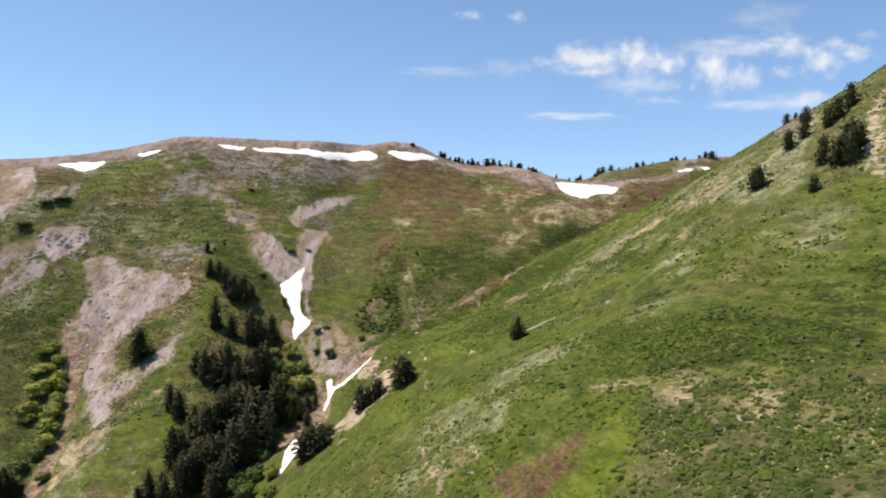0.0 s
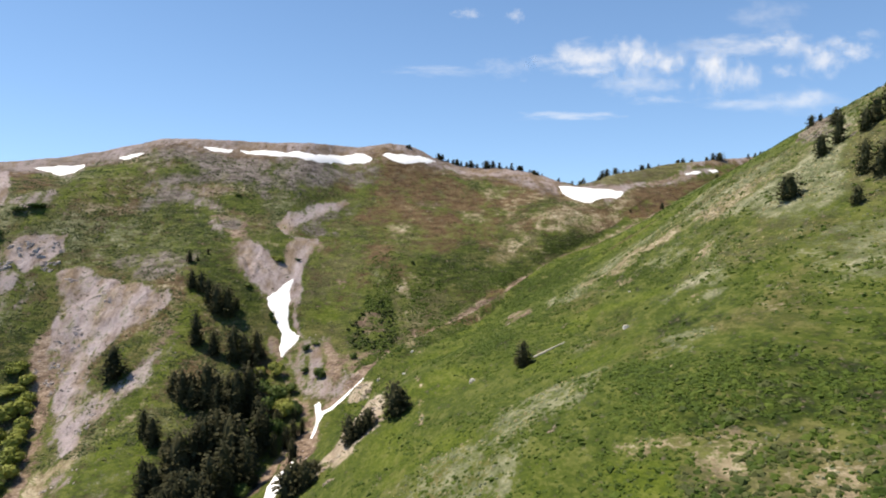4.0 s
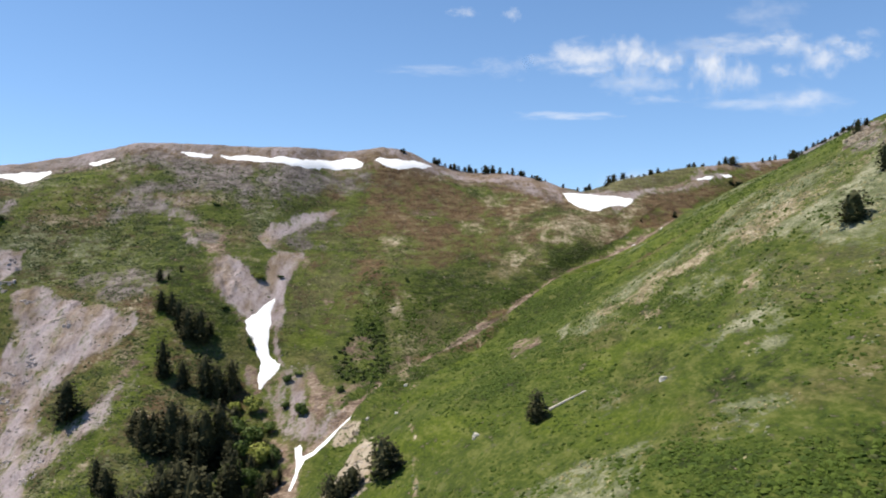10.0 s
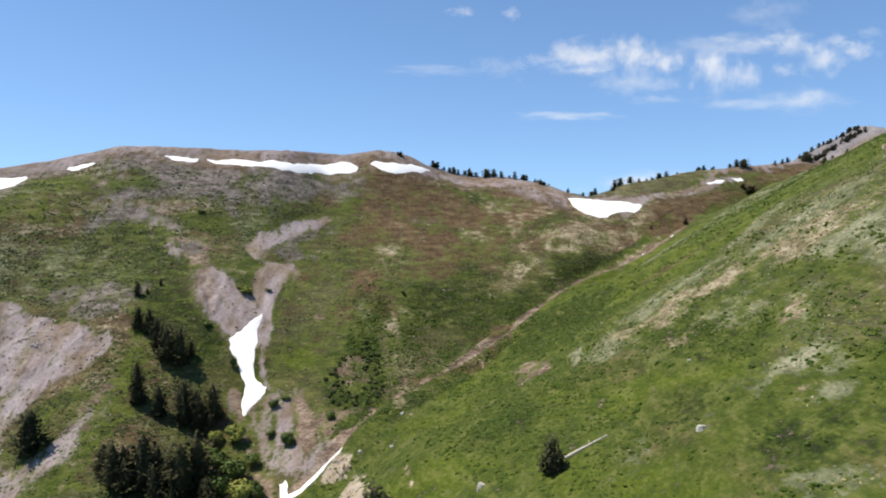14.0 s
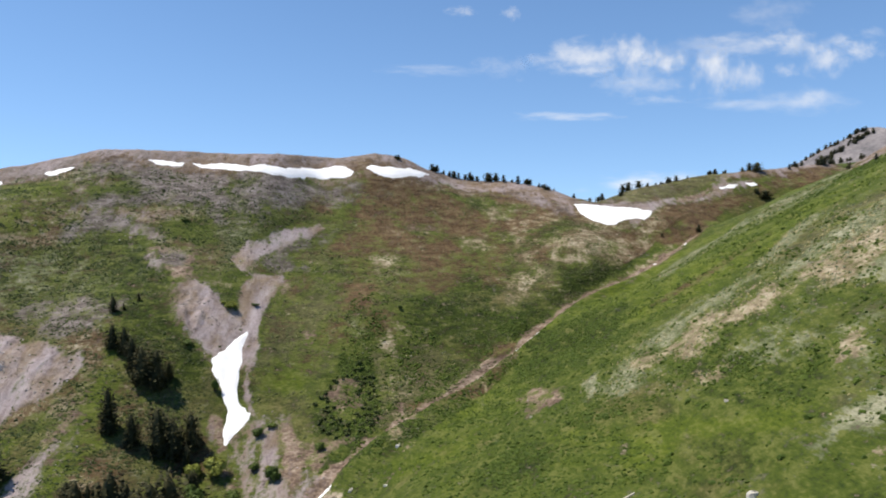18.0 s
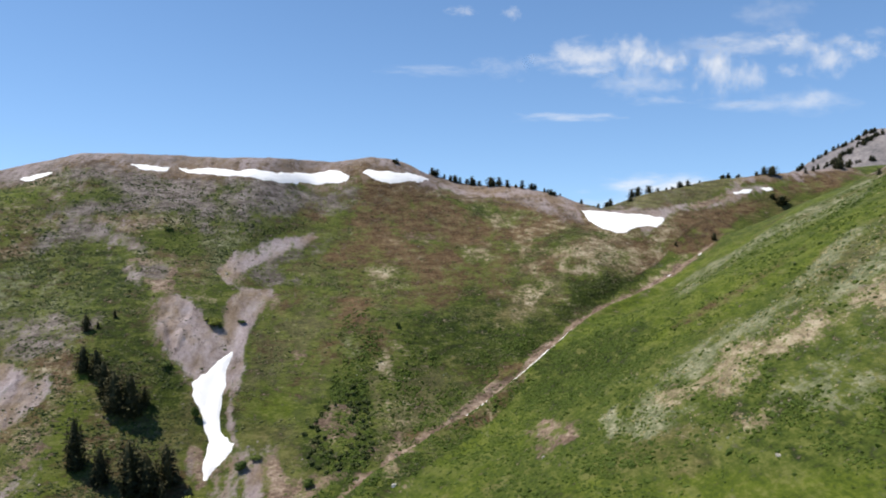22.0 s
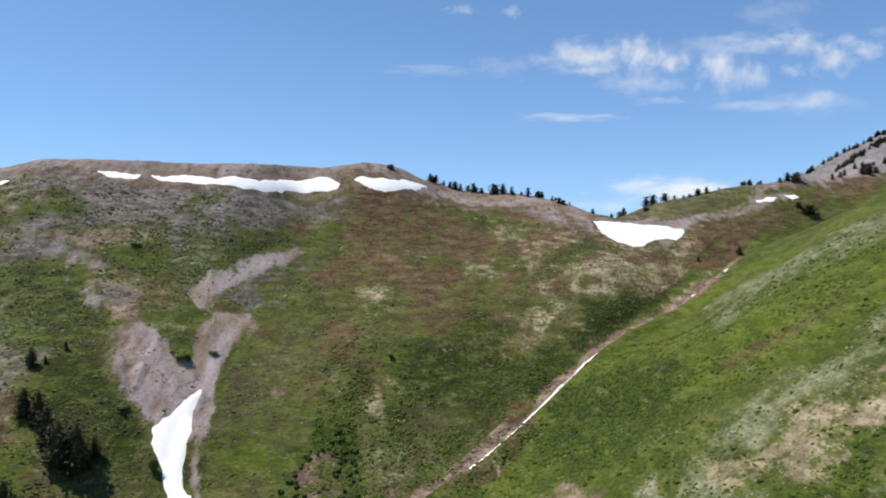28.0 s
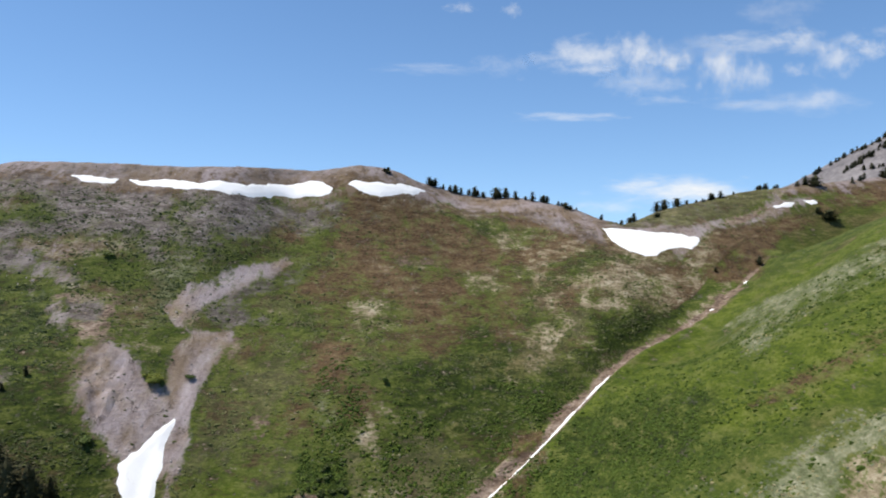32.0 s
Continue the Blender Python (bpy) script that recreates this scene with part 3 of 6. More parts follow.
paint("sage", 0.5, 6, [(-58, 576), (-47, 573), (-46, 555), (-53, 560)])
paint("sage", 0.5, 6, [(15, 584), (26, 573), (21, 562), (13, 570)])
paint("brown", 0.75, 6, [(218, 760), (272, 800), (313, 813), (329, 812), (288, 793), (242, 728), (222, 696), (209, 704), (191, 710), (203, 730)])
paint("rock", 0.66, 4, [(189, 761), (204, 763), (236, 796), (283, 823), (314, 835), (337, 839), (347, 835), (306, 819), (256, 797), (210, 756), (201, 739), (181, 727), (179, 732)])
paint("lime", 0.45, 6, [(145, 780), (195, 832), (249, 838), (315, 845), (316, 837), (285, 827), (232, 797), (188, 770), (159, 794)])
paint("mud", 0.75, 3, [(250, 806), (289, 822), (281, 817), (234, 782)])
paint("brown", 0.8, 6, [(345, 835), (440, 875), (418, 843), (371, 826), (338, 821)])
paint("tan", 0.5, 4, [(349, 832), (386, 841), (387, 836), (352, 828)])
paint("lime", 0.85, 6, [(131, 639), (166, 656), (201, 678), (233, 669), (252, 653), (297, 672), (165, 484), (157, 494), (139, 499), (118, 501), (98, 541), (80, 572)])
paint("sage", 0.78, 4, [(175, 634), (187, 620), (198, 595), (211, 587), (236, 587), (217, 559), (201, 563), (192, 574), (181, 585), (170, 593), (165, 602)])
paint("dark", 0.45, 8, [(83, 570), (106, 541), (118, 501), (108, 488), (93, 493), (77, 478), (61, 501), (73, 542)])
paint("mud", 0.55, 2.5, [(125, 498), (138, 497), (148, 496), (157, 496), (157, 490), (146, 489), (136, 490), (125, 493)])
paint("tan", 0.6, 2, [(131, 492), (137, 488), (146, 486), (155, 489), (154, 485), (144, 483), (135, 484)])
paint("sage", 0.5, 6, [(84, 473), (91, 467), (86, 458), (81, 468)])
paint("sage", 0.55, 9, [(85, 449), (104, 455), (125, 457), (144, 454), (120, 420), (112, 436), (99, 441)])
paint("tan", 0.9, 5, [(102, 435), (113, 437), (117, 433), (120, 420), (110, 406), (89, 443), (97, 442)])
paint("tan", 0.6, 2.5, [(53, 611), (65, 630), (75, 641), (84, 643), (73, 629), (58, 607)])
paint("lime", 0.75, 7, [(-341, 616), (-355, 685), (-328, 679), (-287, 665), (-276, 653), (-278, 632), (-303, 615), (-322, 609), (-341, 569), (-352, 554), (-356, 538), (-364, 528), (-373, 542), (-355, 560), (-348, 581)])
paint("brown", 0.5, 6, [(-415, 658), (-384, 654), (-361, 642), (-360, 611), (-381, 608)])
paint("rock", 1, 4, [(-446, 653), (-414, 655), (-385, 615), (-377, 593), (-381, 577), (-380, 565), (-383, 558)])
paint("tan", 0.6, 4, [(-319, 603), (-301, 619), (-296, 617), (-307, 601)])
paint("brown", 0.45, 9, [(-287, 603), (-250, 630), (-208, 618), (-195, 594), (-211, 566), (-232, 545), (-262, 548), (-277, 569)])
paint("sage", 0.46, 9, [(-287, 603), (-250, 630), (-208, 618), (-195, 594), (-211, 566), (-232, 545), (-262, 548), (-277, 569)])
paint("rock", 0.6, 5, [(-370, 537), (-351, 545), (-343, 542), (-339, 532), (-324, 531), (-308, 530), (-312, 510), (-327, 498), (-337, 488)])
paint("sage", 0.5, 6, [(-340, 505), (-317, 518), (-304, 512), (-315, 493), (-334, 482), (-341, 493)])
paint("rock", 1, 3, [(-348, 556), (-335, 567), (-313, 574), (-307, 562), (-311, 551), (-311, 542), (-322, 536), (-339, 540), (-348, 546)])
paint("grass", 0.8, 4, [(-321, 542), (-307, 546), (-299, 537), (-282, 540), (-281, 529), (-292, 497), (-294, 486), (-303, 472), (-317, 476), (-308, 502), (-304, 521)])
paint("tan", 0.65, 4, [(-211, 489), (-201, 514), (-188, 516), (-181, 503), (-183, 472), (-178, 443), (-184, 428), (-192, 404), (-202, 411), (-194, 426), (-195, 445), (-198, 461)])
paint("tan", 0.7, 4, [(-249, 442), (-217, 417), (-212, 394), (-216, 382), (-212, 357), (-216, 348), (-224, 354), (-235, 391), (-241, 414)])
paint("rock", 0.95, 3.5, [(-300, 539), (-286, 548), (-262, 539), (-236, 528), (-205, 520), (-215, 507), (-230, 499), (-238, 487), (-242, 473), (-234, 454), (-207, 439), (-203, 425), (-221, 425), (-219, 410), (-224, 406), (-245, 436), (-267, 467), (-281, 483), (-283, 498), (-285, 514)])
paint("tan", 0.5, 4, [(-258, 505), (-241, 513), (-233, 507), (-244, 495), (-252, 485), (-263, 492)])
paint("mud", 0.85, 2.5, [(-290, 494), (-283, 498), (-277, 483), (-262, 466), (-255, 444), (-243, 418), (-238, 395), (-229, 365), (-228, 352), (-237, 355), (-245, 375), (-243, 393), (-250, 416), (-265, 446), (-278, 469), (-290, 482)])
paint("grass", 1, 2.5, [(-238, 463), (-230, 478), (-214, 490), (-206, 485), (-201, 468), (-206, 452), (-220, 447), (-234, 455)])
paint("grass", 0.8, 3, [(-203, 429), (-193, 440), (-186, 434), (-195, 418), (-198, 413)])
paint("rock", 0.5, 3, [(-220, 388), (-208, 393), (-203, 380), (-212, 375)])
paint("lime", 0.42, 4, [(-200, 405), (-170, 421), (-168, 436), (-150, 421), (-153, 390), (-146, 359), (-174, 350), (-210, 346), (-203, 377)])
paint("tan", 0.6, 3, [(-177, 357), (-163, 362), (-155, 352), (-173, 349)])
paint("dry", 0.75, 7, [(155, 372), (180, 377), (188, 340), (180, 305), (168, 293), (149, 301), (138, 312), (139, 343)])
paint("tan", 0.6, 4, [(143, 359), (139, 317), (127, 348), (109, 369), (90, 370), (80, 385), (96, 394), (117, 386), (137, 375)])
paint("tan", 0.5, 4, [(161, 357), (173, 339), (175, 320), (158, 309), (146, 323)])
paint("sage", 0.52, 5, [(139, 291), (161, 269), (157, 249), (141, 244), (131, 242), (134, 269)])
paint("lime", 0.8, 6, [(161, 299), (173, 289), (183, 267), (171, 249), (164, 261), (159, 285)])
paint("dark", 0.8, 8, [(64, 196), (83, 200), (114, 209), (140, 203), (118, 171), (98, 165), (77, 169), (59, 182), (51, 192)])
paint("dry", 0.72, 8, [(62, 172), (76, 167), (98, 165), (118, 171), (77, 110), (43, 140)])
paint("tan", 0.5, 4, [(104, 169), (120, 173), (108, 155), (97, 155)])
paint("tan", 0.55, 4, [(64, 152), (71, 141), (84, 132), (91, 130), (86, 123), (74, 130), (62, 142)])
paint("sage", 0.52, 4, [(65, 184), (77, 180), (70, 170), (63, 162), (62, 170)])
paint("lime", 0.9, 6, [(44, 185), (58, 179), (57, 161), (42, 150), (38, 144), (29, 152), (35, 168)])
paint("mud", 0.6, 4, [(10, 170), (18, 176), (28, 178), (38, 175), (39, 168), (31, 163), (24, 162), (21, 159)])
paint("tan", 0.5, 3, [(46, 193), (58, 189), (59, 185), (49, 187)])
paint("sage", 0.52, 4, [(-18, 244), (-5, 256), (14, 246), (27, 264), (42, 268), (57, 260), (47, 233), (33, 227), (24, 217), (17, 200), (10, 194), (-1, 189), (-7, 187), (-15, 195)])
paint("tan", 0.5, 4, [(1, 206), (12, 204), (8, 194), (1, 188), (-7, 187), (-11, 195)])
paint("sage", 0.45, 5, [(75, 246), (93, 255), (91, 244), (75, 231)])
paint("cliff", 0.62, 5, [(209, 324), (228, 336), (183, 267), (182, 280), (192, 300)])
paint("cliff", 0.62, 5, [(227, 443), (237, 443), (245, 443), (213, 397), (203, 389)])
paint("cliff", 0.62, 5, [(211, 371), (213, 362), (203, 345), (199, 348)])
paint("lime", 0.85, 5, [(50, 560), (110, 617), (209, 669), (208, 524), (217, 454), (229, 443), (213, 419), (192, 423), (165, 440), (132, 465), (95, 503), (52, 515)])
paint("mud", 0.75, 2.5, [(42, 478), (49, 467), (58, 458), (58, 438), (50, 438), (44, 432), (40, 460)])
paint("tan", 0.8, 4, [(85, 421), (100, 415), (112, 412), (122, 403), (109, 395), (98, 402), (84, 397)])
paint("sage", 0.8, 3, [(64, 432), (74, 428), (79, 396), (68, 400), (62, 421)])
paint("tan", 0.55, 5, [(134, 420), (138, 412), (131, 389), (125, 395), (120, 405)])
paint("sage", 0.55, 4, [(112, 380), (120, 377), (132, 382), (128, 366), (116, 350), (112, 359)])
paint("sage", 0.6, 4, [(129, 359), (144, 359), (143, 343), (124, 327), (119, 336)])
paint("tan", 0.75, 4, [(154, 377), (174, 386), (186, 381), (166, 352), (157, 360), (148, 363)])
paint("tan", 0.8, 3, [(142, 333), (153, 333), (143, 318), (138, 324)])
paint("sage", 0.65, 4, [(108, 309), (119, 304), (116, 293), (106, 300)])
paint("sage", 0.65, 3, [(102, 293), (113, 285), (109, 280), (101, 288)])
paint("sage", 0.6, 3, [(95, 307), (103, 316), (107, 313), (95, 302)])
paint("sage", 0.6, 4, [(59, 320), (69, 322), (67, 303), (57, 298)])
paint("sage", 0.7, 4, [(81, 257), (93, 253), (91, 248), (79, 249)])
paint("dark", 0.5, 6, [(14, 388), (32, 403), (47, 398), (48, 378), (29, 372), (15, 367)])
paint("dark", 0.45, 6, [(79, 283), (94, 284), (112, 273), (98, 253), (83, 263)])
paint("tan", 0.5, 3, [(-25, 457), (-12, 462), (-13, 453), (-22, 453)])
paint("lime", 0.8, 5, [(112, 630), (173, 672), (173, 530), (202, 506), (216, 496), (171, 431), (142, 446), (118, 478), (88, 508)])
paint("mud", 0.5, 5, [(-127, 507), (-117, 499), (-105, 506), (-95, 510), (-83, 505), (-71, 483), (-62, 458), (-62, 442), (-72, 434), (-79, 440), (-92, 455), (-105, 470), (-117, 489)])
paint("rock", 0.55, 6, [(-127, 507), (-117, 499), (-105, 506), (-95, 510), (-83, 505), (-71, 483), (-62, 458), (-62, 442), (-72, 434), (-79, 440), (-92, 455), (-105, 470), (-117, 489)])
paint("rock", 0.8, 2, [(-123, 566), (-115, 566), (-111, 537), (-107, 513), (-101, 509), (-112, 522), (-116, 527)])
paint("mud", 0.7, 2.5, [(-129, 510), (-121, 508), (-109, 483), (-100, 465), (-109, 470), (-120, 489)])
paint("mud", 0.5, 3, [(-74, 507), (-64, 510), (-57, 489), (-60, 462), (-66, 473)])
paint("tan", 0.6, 2, [(-34, 553), (-31, 553), (-28, 530), (-25, 510), (-29, 504), (-31, 529)])
paint("mud", 0.7, 2.5, [(-29, 510), (-19, 516), (-11, 487), (-23, 476), (-30, 475)])
paint("sage", 0.4, 9, [(122, 407), (165, 445), (199, 457), (215, 454), (116, 310), (119, 336), (113, 357)])
paint("tan", 0.8, 3, [(81, 396), (95, 408), (110, 417), (121, 411), (115, 397), (103, 394), (89, 387), (81, 386)])
paint("sage", 0.75, 3, [(70, 446), (78, 424), (84, 405), (79, 394), (68, 412)])
paint("tan", 0.65, 4, [(128, 410), (143, 426), (148, 414), (145, 398), (132, 388), (124, 394)])
paint("sage", 0.75, 3, [(110, 370), (121, 387), (130, 381), (128, 369), (117, 361), (111, 364)])
paint("tan", 0.8, 3, [(150, 384), (161, 391), (169, 388), (155, 366), (148, 374)])
paint("sage", 0.7, 3, [(134, 356), (145, 362), (145, 354), (138, 344), (133, 348)])
paint("tan", 0.7, 3, [(122, 343), (130, 348), (133, 341), (125, 332), (121, 336)])
paint("sage", 0.7, 3, [(105, 308), (112, 312), (114, 308), (109, 300)])
paint("tan", 0.6, 3, [(102, 295), (106, 296), (103, 291)])
paint("sage", 0.6, 2.5, [(98, 312), (103, 309), (100, 306), (97, 308)])
paint("dark", 0.5, 6, [(79, 339), (95, 338), (107, 330), (105, 318), (92, 316), (77, 317)])
paint("dark", 0.4, 6, [(53, 410), (70, 403), (70, 388), (53, 377), (43, 381)])
paint("tan", 0.6, 2.5, [(-292, 522), (-272, 529), (-251, 523), (-222, 520), (-210, 517), (-232, 511), (-246, 506), (-256, 496), (-262, 492), (-279, 506)])
paint("mud", 0.5, 2.5, [(-280, 484), (-269, 487), (-255, 474), (-253, 456), (-265, 464)])
paint("brown", 0.5, 2.5, [(-239, 522), (-211, 517), (-198, 511), (-199, 498), (-218, 500)])
paint("rock", 0.9, 2, [(-244, 495), (-234, 508), (-220, 516), (-207, 517), (-217, 508), (-230, 500), (-238, 488), (-243, 482)])
paint("tan", 0.7, 3, [(-243, 453), (-220, 449), (-206, 435), (-217, 430), (-227, 430)])
paint("rock", 0.5, 4, [(-375, 593), (-360, 611), (-343, 620), (-344, 601), (-354, 582)])
paint("brown", 0.6, 4, [(-412, 653), (-391, 656), (-353, 638), (-355, 612), (-376, 603)])
paint("tan", 0.55, 4, [(158, 661), (179, 684), (204, 702), (207, 691), (186, 677), (159, 651)])
paint("sage", 0.4, 7, [(175, 634), (187, 620), (198, 595), (211, 587), (236, 587), (217, 559), (201, 563), (192, 574), (181, 585), (170, 593), (165, 602)])
paint("dark", 0.6, 6, [(-337, 488), (-315, 493), (-292, 482), (-299, 465), (-294, 439), (-266, 412), (-247, 393), (-238, 356), (-253, 360)])
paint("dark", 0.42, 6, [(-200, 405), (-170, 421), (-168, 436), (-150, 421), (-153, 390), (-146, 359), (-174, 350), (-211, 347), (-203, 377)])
paint("dark", 0.5, 6, [(-318, 528), (-297, 532), (-291, 505), (-298, 485), (-311, 494)])
paint("stony", 0.8, 6, [(-296, 702), (-244, 698), (-182, 704), (-119, 731), (-72, 749), (-62, 739), (-86, 734), (-116, 720), (-132, 691), (-139, 666), (-155, 661), (-187, 671), (-211, 669), (-233, 669), (-260, 680), (-282, 679)])
paint("stony", 0.7, 5, [(-236, 675), (-212, 685), (-200, 671), (-219, 663), (-230, 663)])
paint("stony", 0.7, 4, [(-270, 661), (-240, 663), (-210, 665), (-226, 657), (-266, 654)])
paint("stony", 0.62, 5, [(-186, 669), (-160, 676), (-141, 674), (-147, 658), (-161, 648), (-178, 656)])
paint("stony", 0.75, 5, [(-285, 653), (-271, 663), (-228, 672), (-191, 676), (-179, 669), (-222, 656), (-274, 649)])
paint("stony", 0.7, 5, [(-279, 623), (-269, 639), (-250, 647), (-215, 638), (-203, 630), (-230, 633), (-256, 630), (-269, 620)])
paint("stony", 0.6, 5, [(-194, 686), (-114, 734), (-39, 742), (-43, 728), (-110, 712), (-115, 686), (-144, 663), (-168, 665)])
paint("stony", 0.62, 5, [(-269, 560), (-253, 573), (-201, 564), (-203, 542), (-226, 537), (-256, 545)])
paint("grass", 0.8, 5, [(-274, 667), (-246, 675), (-233, 664), (-257, 662), (-269, 659)])
paint("grass", 0.8, 5, [(-207, 640), (-196, 651), (-176, 653), (-167, 639), (-177, 632), (-196, 630)])
paint("grass", 0.7, 5, [(-133, 648), (-122, 668), (-102, 690), (-84, 718), (-68, 723), (-69, 704), (-101, 686), (-123, 659)])
paint("mud", 0.85, 4, [(-207, 616), (-186, 622), (-174, 612), (-169, 594), (-158, 587), (-166, 590), (-178, 591), (-189, 598), (-199, 600)])
paint("stony", 0.7, 4, [(-200, 613), (-183, 617), (-178, 604), (-191, 602)])
paint("rock", 0.85, 3, [(-206, 608), (-202, 612), (-191, 595), (-197, 596)])
paint("rock", 0.95, 3, [(-165, 559), (-170, 574), (-173, 586), (-166, 591), (-156, 585), (-144, 579), (-137, 575), (-130, 577), (-132, 587), (-133, 602), (-129, 614), (-110, 621), (-111, 603), (-116, 588), (-117, 574), (-119, 561), (-124, 566), (-132, 553), (-135, 540), (-145, 544), (-158, 552)])
paint("rock", 0.95, 3, [(-147, 619), (-146, 635), (-128, 654), (-100, 684), (-91, 685), (-106, 663), (-121, 641), (-134, 625), (-139, 612)])
paint("stony", 0.7, 4, [(-134, 625), (-121, 641), (-106, 663), (-79, 693), (-83, 671), (-109, 647), (-115, 633), (-99, 632), (-118, 621)])
paint("mud", 0.6, 4, [(-110, 621), (-103, 613), (-107, 593), (-112, 591), (-111, 603)])
paint("rock", 0.7, 2.5, [(-119, 561), (-117, 572), (-115, 561), (-114, 545), (-111, 527), (-114, 526), (-117, 539)])
paint("brown", 0.5, 8, [(-85, 682), (-48, 683), (5, 702), (54, 712), (59, 663), (26, 608), (-15, 608), (-44, 590), (-68, 630)])
paint("dark", 0.45, 7, [(-250, 628), (-218, 623), (-199, 600), (-180, 587), (-178, 572), (-212, 569)])
paint("brown", 0.75, 7, [(-63, 749), (-29, 753), (11, 764), (40, 745), (56, 732), (30, 710), (-3, 713), (-26, 706), (-51, 718), (-69, 726)])
paint("brown", 0.55, 6, [(-70, 709), (-34, 704), (-25, 681), (-46, 671), (-65, 674)])
paint("tan", 0.55, 7, [(-51, 653), (-27, 659), (-21, 634), (-34, 620), (-48, 625)])
paint("tan", 0.66, 4, [(94, 672), (118, 678), (128, 675), (120, 661), (105, 657), (95, 659)])
paint("tan", 0.55, 6, [(21, 701), (45, 705), (48, 691), (28, 678)])
paint("tan", 0.6, 4, [(61, 651), (80, 658), (85, 650), (72, 626), (58, 607), (47, 602), (55, 625)])
paint("dark", 0.7, 6, [(26, 648), (44, 629), (40, 594), (75, 613), (66, 587), (45, 564), (28, 555), (9, 570), (7, 605)])
paint("dark", 0.65, 5, [(-59, 546), (-44, 547), (-37, 534), (-50, 526), (-61, 531)])
paint("tan", 0.8, 3, [(-33, 549), (-30, 552), (-28, 542), (-27, 527), (-31, 527), (-31, 539)])
paint("tan", 0.5, 4, [(-40, 561), (-22, 575), (-18, 564), (-31, 549), (-38, 551)])
paint("dark", 0.5, 6, [(64, 561), (83, 570), (100, 546), (114, 518), (96, 486), (77, 478), (64, 482), (45, 511)])
paint("sage", 0.6, 5, [(94, 450), (108, 449), (131, 436), (111, 406), (90, 441)])
paint("tan", 0.6, 4, [(100, 429), (111, 440), (120, 436), (125, 428), (115, 413), (109, 419), (102, 420)])
paint("tan", 0.55, 3, [(170, 676), (142, 650), (124, 639), (134, 637), (159, 658)])
paint("mud", 0.65, 2, [(209, 696), (194, 692), (177, 674), (179, 666), (200, 684), (211, 691)])
paint("rock", 0.85, 3, [(-249, 481), (-244, 494), (-236, 508), (-225, 521), (-209, 524), (-203, 518), (-212, 502), (-230, 491), (-238, 478), (-243, 471)])
paint("rock", 0.6, 4, [(-222, 439), (-211, 449), (-198, 462), (-192, 489), (-184, 515), (-181, 501), (-185, 474), (-189, 447), (-199, 434), (-211, 430)])
paint("mud", 0.5, 4, [(-202, 477), (-195, 503), (-185, 519), (-180, 494), (-186, 470), (-189, 458)])
paint("rock", 0.8, 3, [(-291, 546), (-279, 539), (-260, 538), (-237, 529), (-248, 523), (-262, 517), (-268, 511)])
paint("dry", 0.85, 7, [(54, 170), (76, 167), (112, 161), (77, 110), (42, 140)])
paint("dry", 0.55, 8, [(138, 361), (171, 367), (181, 335), (179, 285), (144, 232), (131, 312)])
paint("sage", 0.42, 6, [(146, 301), (169, 269), (144, 232), (130, 249), (136, 283)])
paint("tan", 0.5, 6, [(123, 365), (146, 380), (177, 387), (201, 398), (181, 349), (158, 353), (138, 361)])
paint("dry", 0.75, 6, [(60, 185), (73, 182), (85, 179), (109, 180), (83, 142), (50, 163)])
paint("dark", 0.6, 5, [(59, 245), (91, 222), (124, 202), (109, 180), (86, 181), (68, 188), (57, 198)])
paint("tan", 0.6, 3, [(51, 190), (61, 187), (60, 184), (52, 186)])
paint("tan", 0.55, 4, [(60, 177), (68, 184), (74, 180), (67, 170), (61, 171)])
paint("tan", 0.5, 4, [(75, 165), (84, 169), (86, 163), (78, 152), (72, 155)])
paint("tan", 0.45, 4, [(97, 176), (106, 175), (98, 165), (94, 167)])
paint("stony", 0.85, 3, [(215, 423), (243, 459), (245, 445), (215, 390), (202, 388)])
paint("grass", 0.75, 6, [(59, 445), (90, 448), (122, 449), (155, 459), (196, 458), (102, 322), (93, 345), (57, 403)])
paint("sage", 0.55, 6, [(165, 636), (195, 631), (219, 609), (250, 598), (304, 628), (227, 514), (205, 526), (186, 543), (162, 547), (133, 529)])
paint("lime", 0.6, 6, [(121, 513), (151, 501), (188, 508), (224, 529), (199, 485), (167, 470), (133, 469), (106, 473)])
paint("sage", 0.72, 5, [(79, 435), (98, 449), (119, 444), (145, 448), (186, 469), (191, 451), (151, 393), (144, 402), (129, 396), (118, 397), (102, 395), (85, 403), (76, 416)])
paint("tan", 0.74, 6, [(92, 415), (117, 434), (123, 423), (139, 422), (154, 418), (151, 403), (140, 395), (125, 390), (116, 401), (103, 395), (94, 401)])
paint("tan", 0.6, 4, [(88, 435), (98, 436), (97, 413), (88, 410), (85, 415)])
paint("sage", 0.75, 3, [(67, 440), (76, 446), (71, 419), (65, 417)])
paint("sage", 0.75, 3, [(71, 416), (85, 413), (82, 397), (72, 404)])
paint("dark", 0.45, 5, [(105, 394), (121, 396), (132, 384), (139, 376), (116, 342), (106, 355), (101, 375), (95, 386)])
paint("sage", 0.5, 5, [(111, 381), (133, 391), (141, 379), (121, 349), (111, 363)])
paint("tan", 0.6, 3, [(96, 383), (103, 376), (101, 367), (94, 374)])
paint("dark", 0.35, 5, [(90, 378), (102, 360), (116, 342), (106, 328), (94, 347), (88, 366)])
paint("lime", 0.7, 6, [(47, 409), (105, 326), (100, 318), (39, 392)])
paint("dark", 0.55, 5, [(63, 557), (94, 546), (106, 521), (92, 496), (66, 507), (49, 528)])
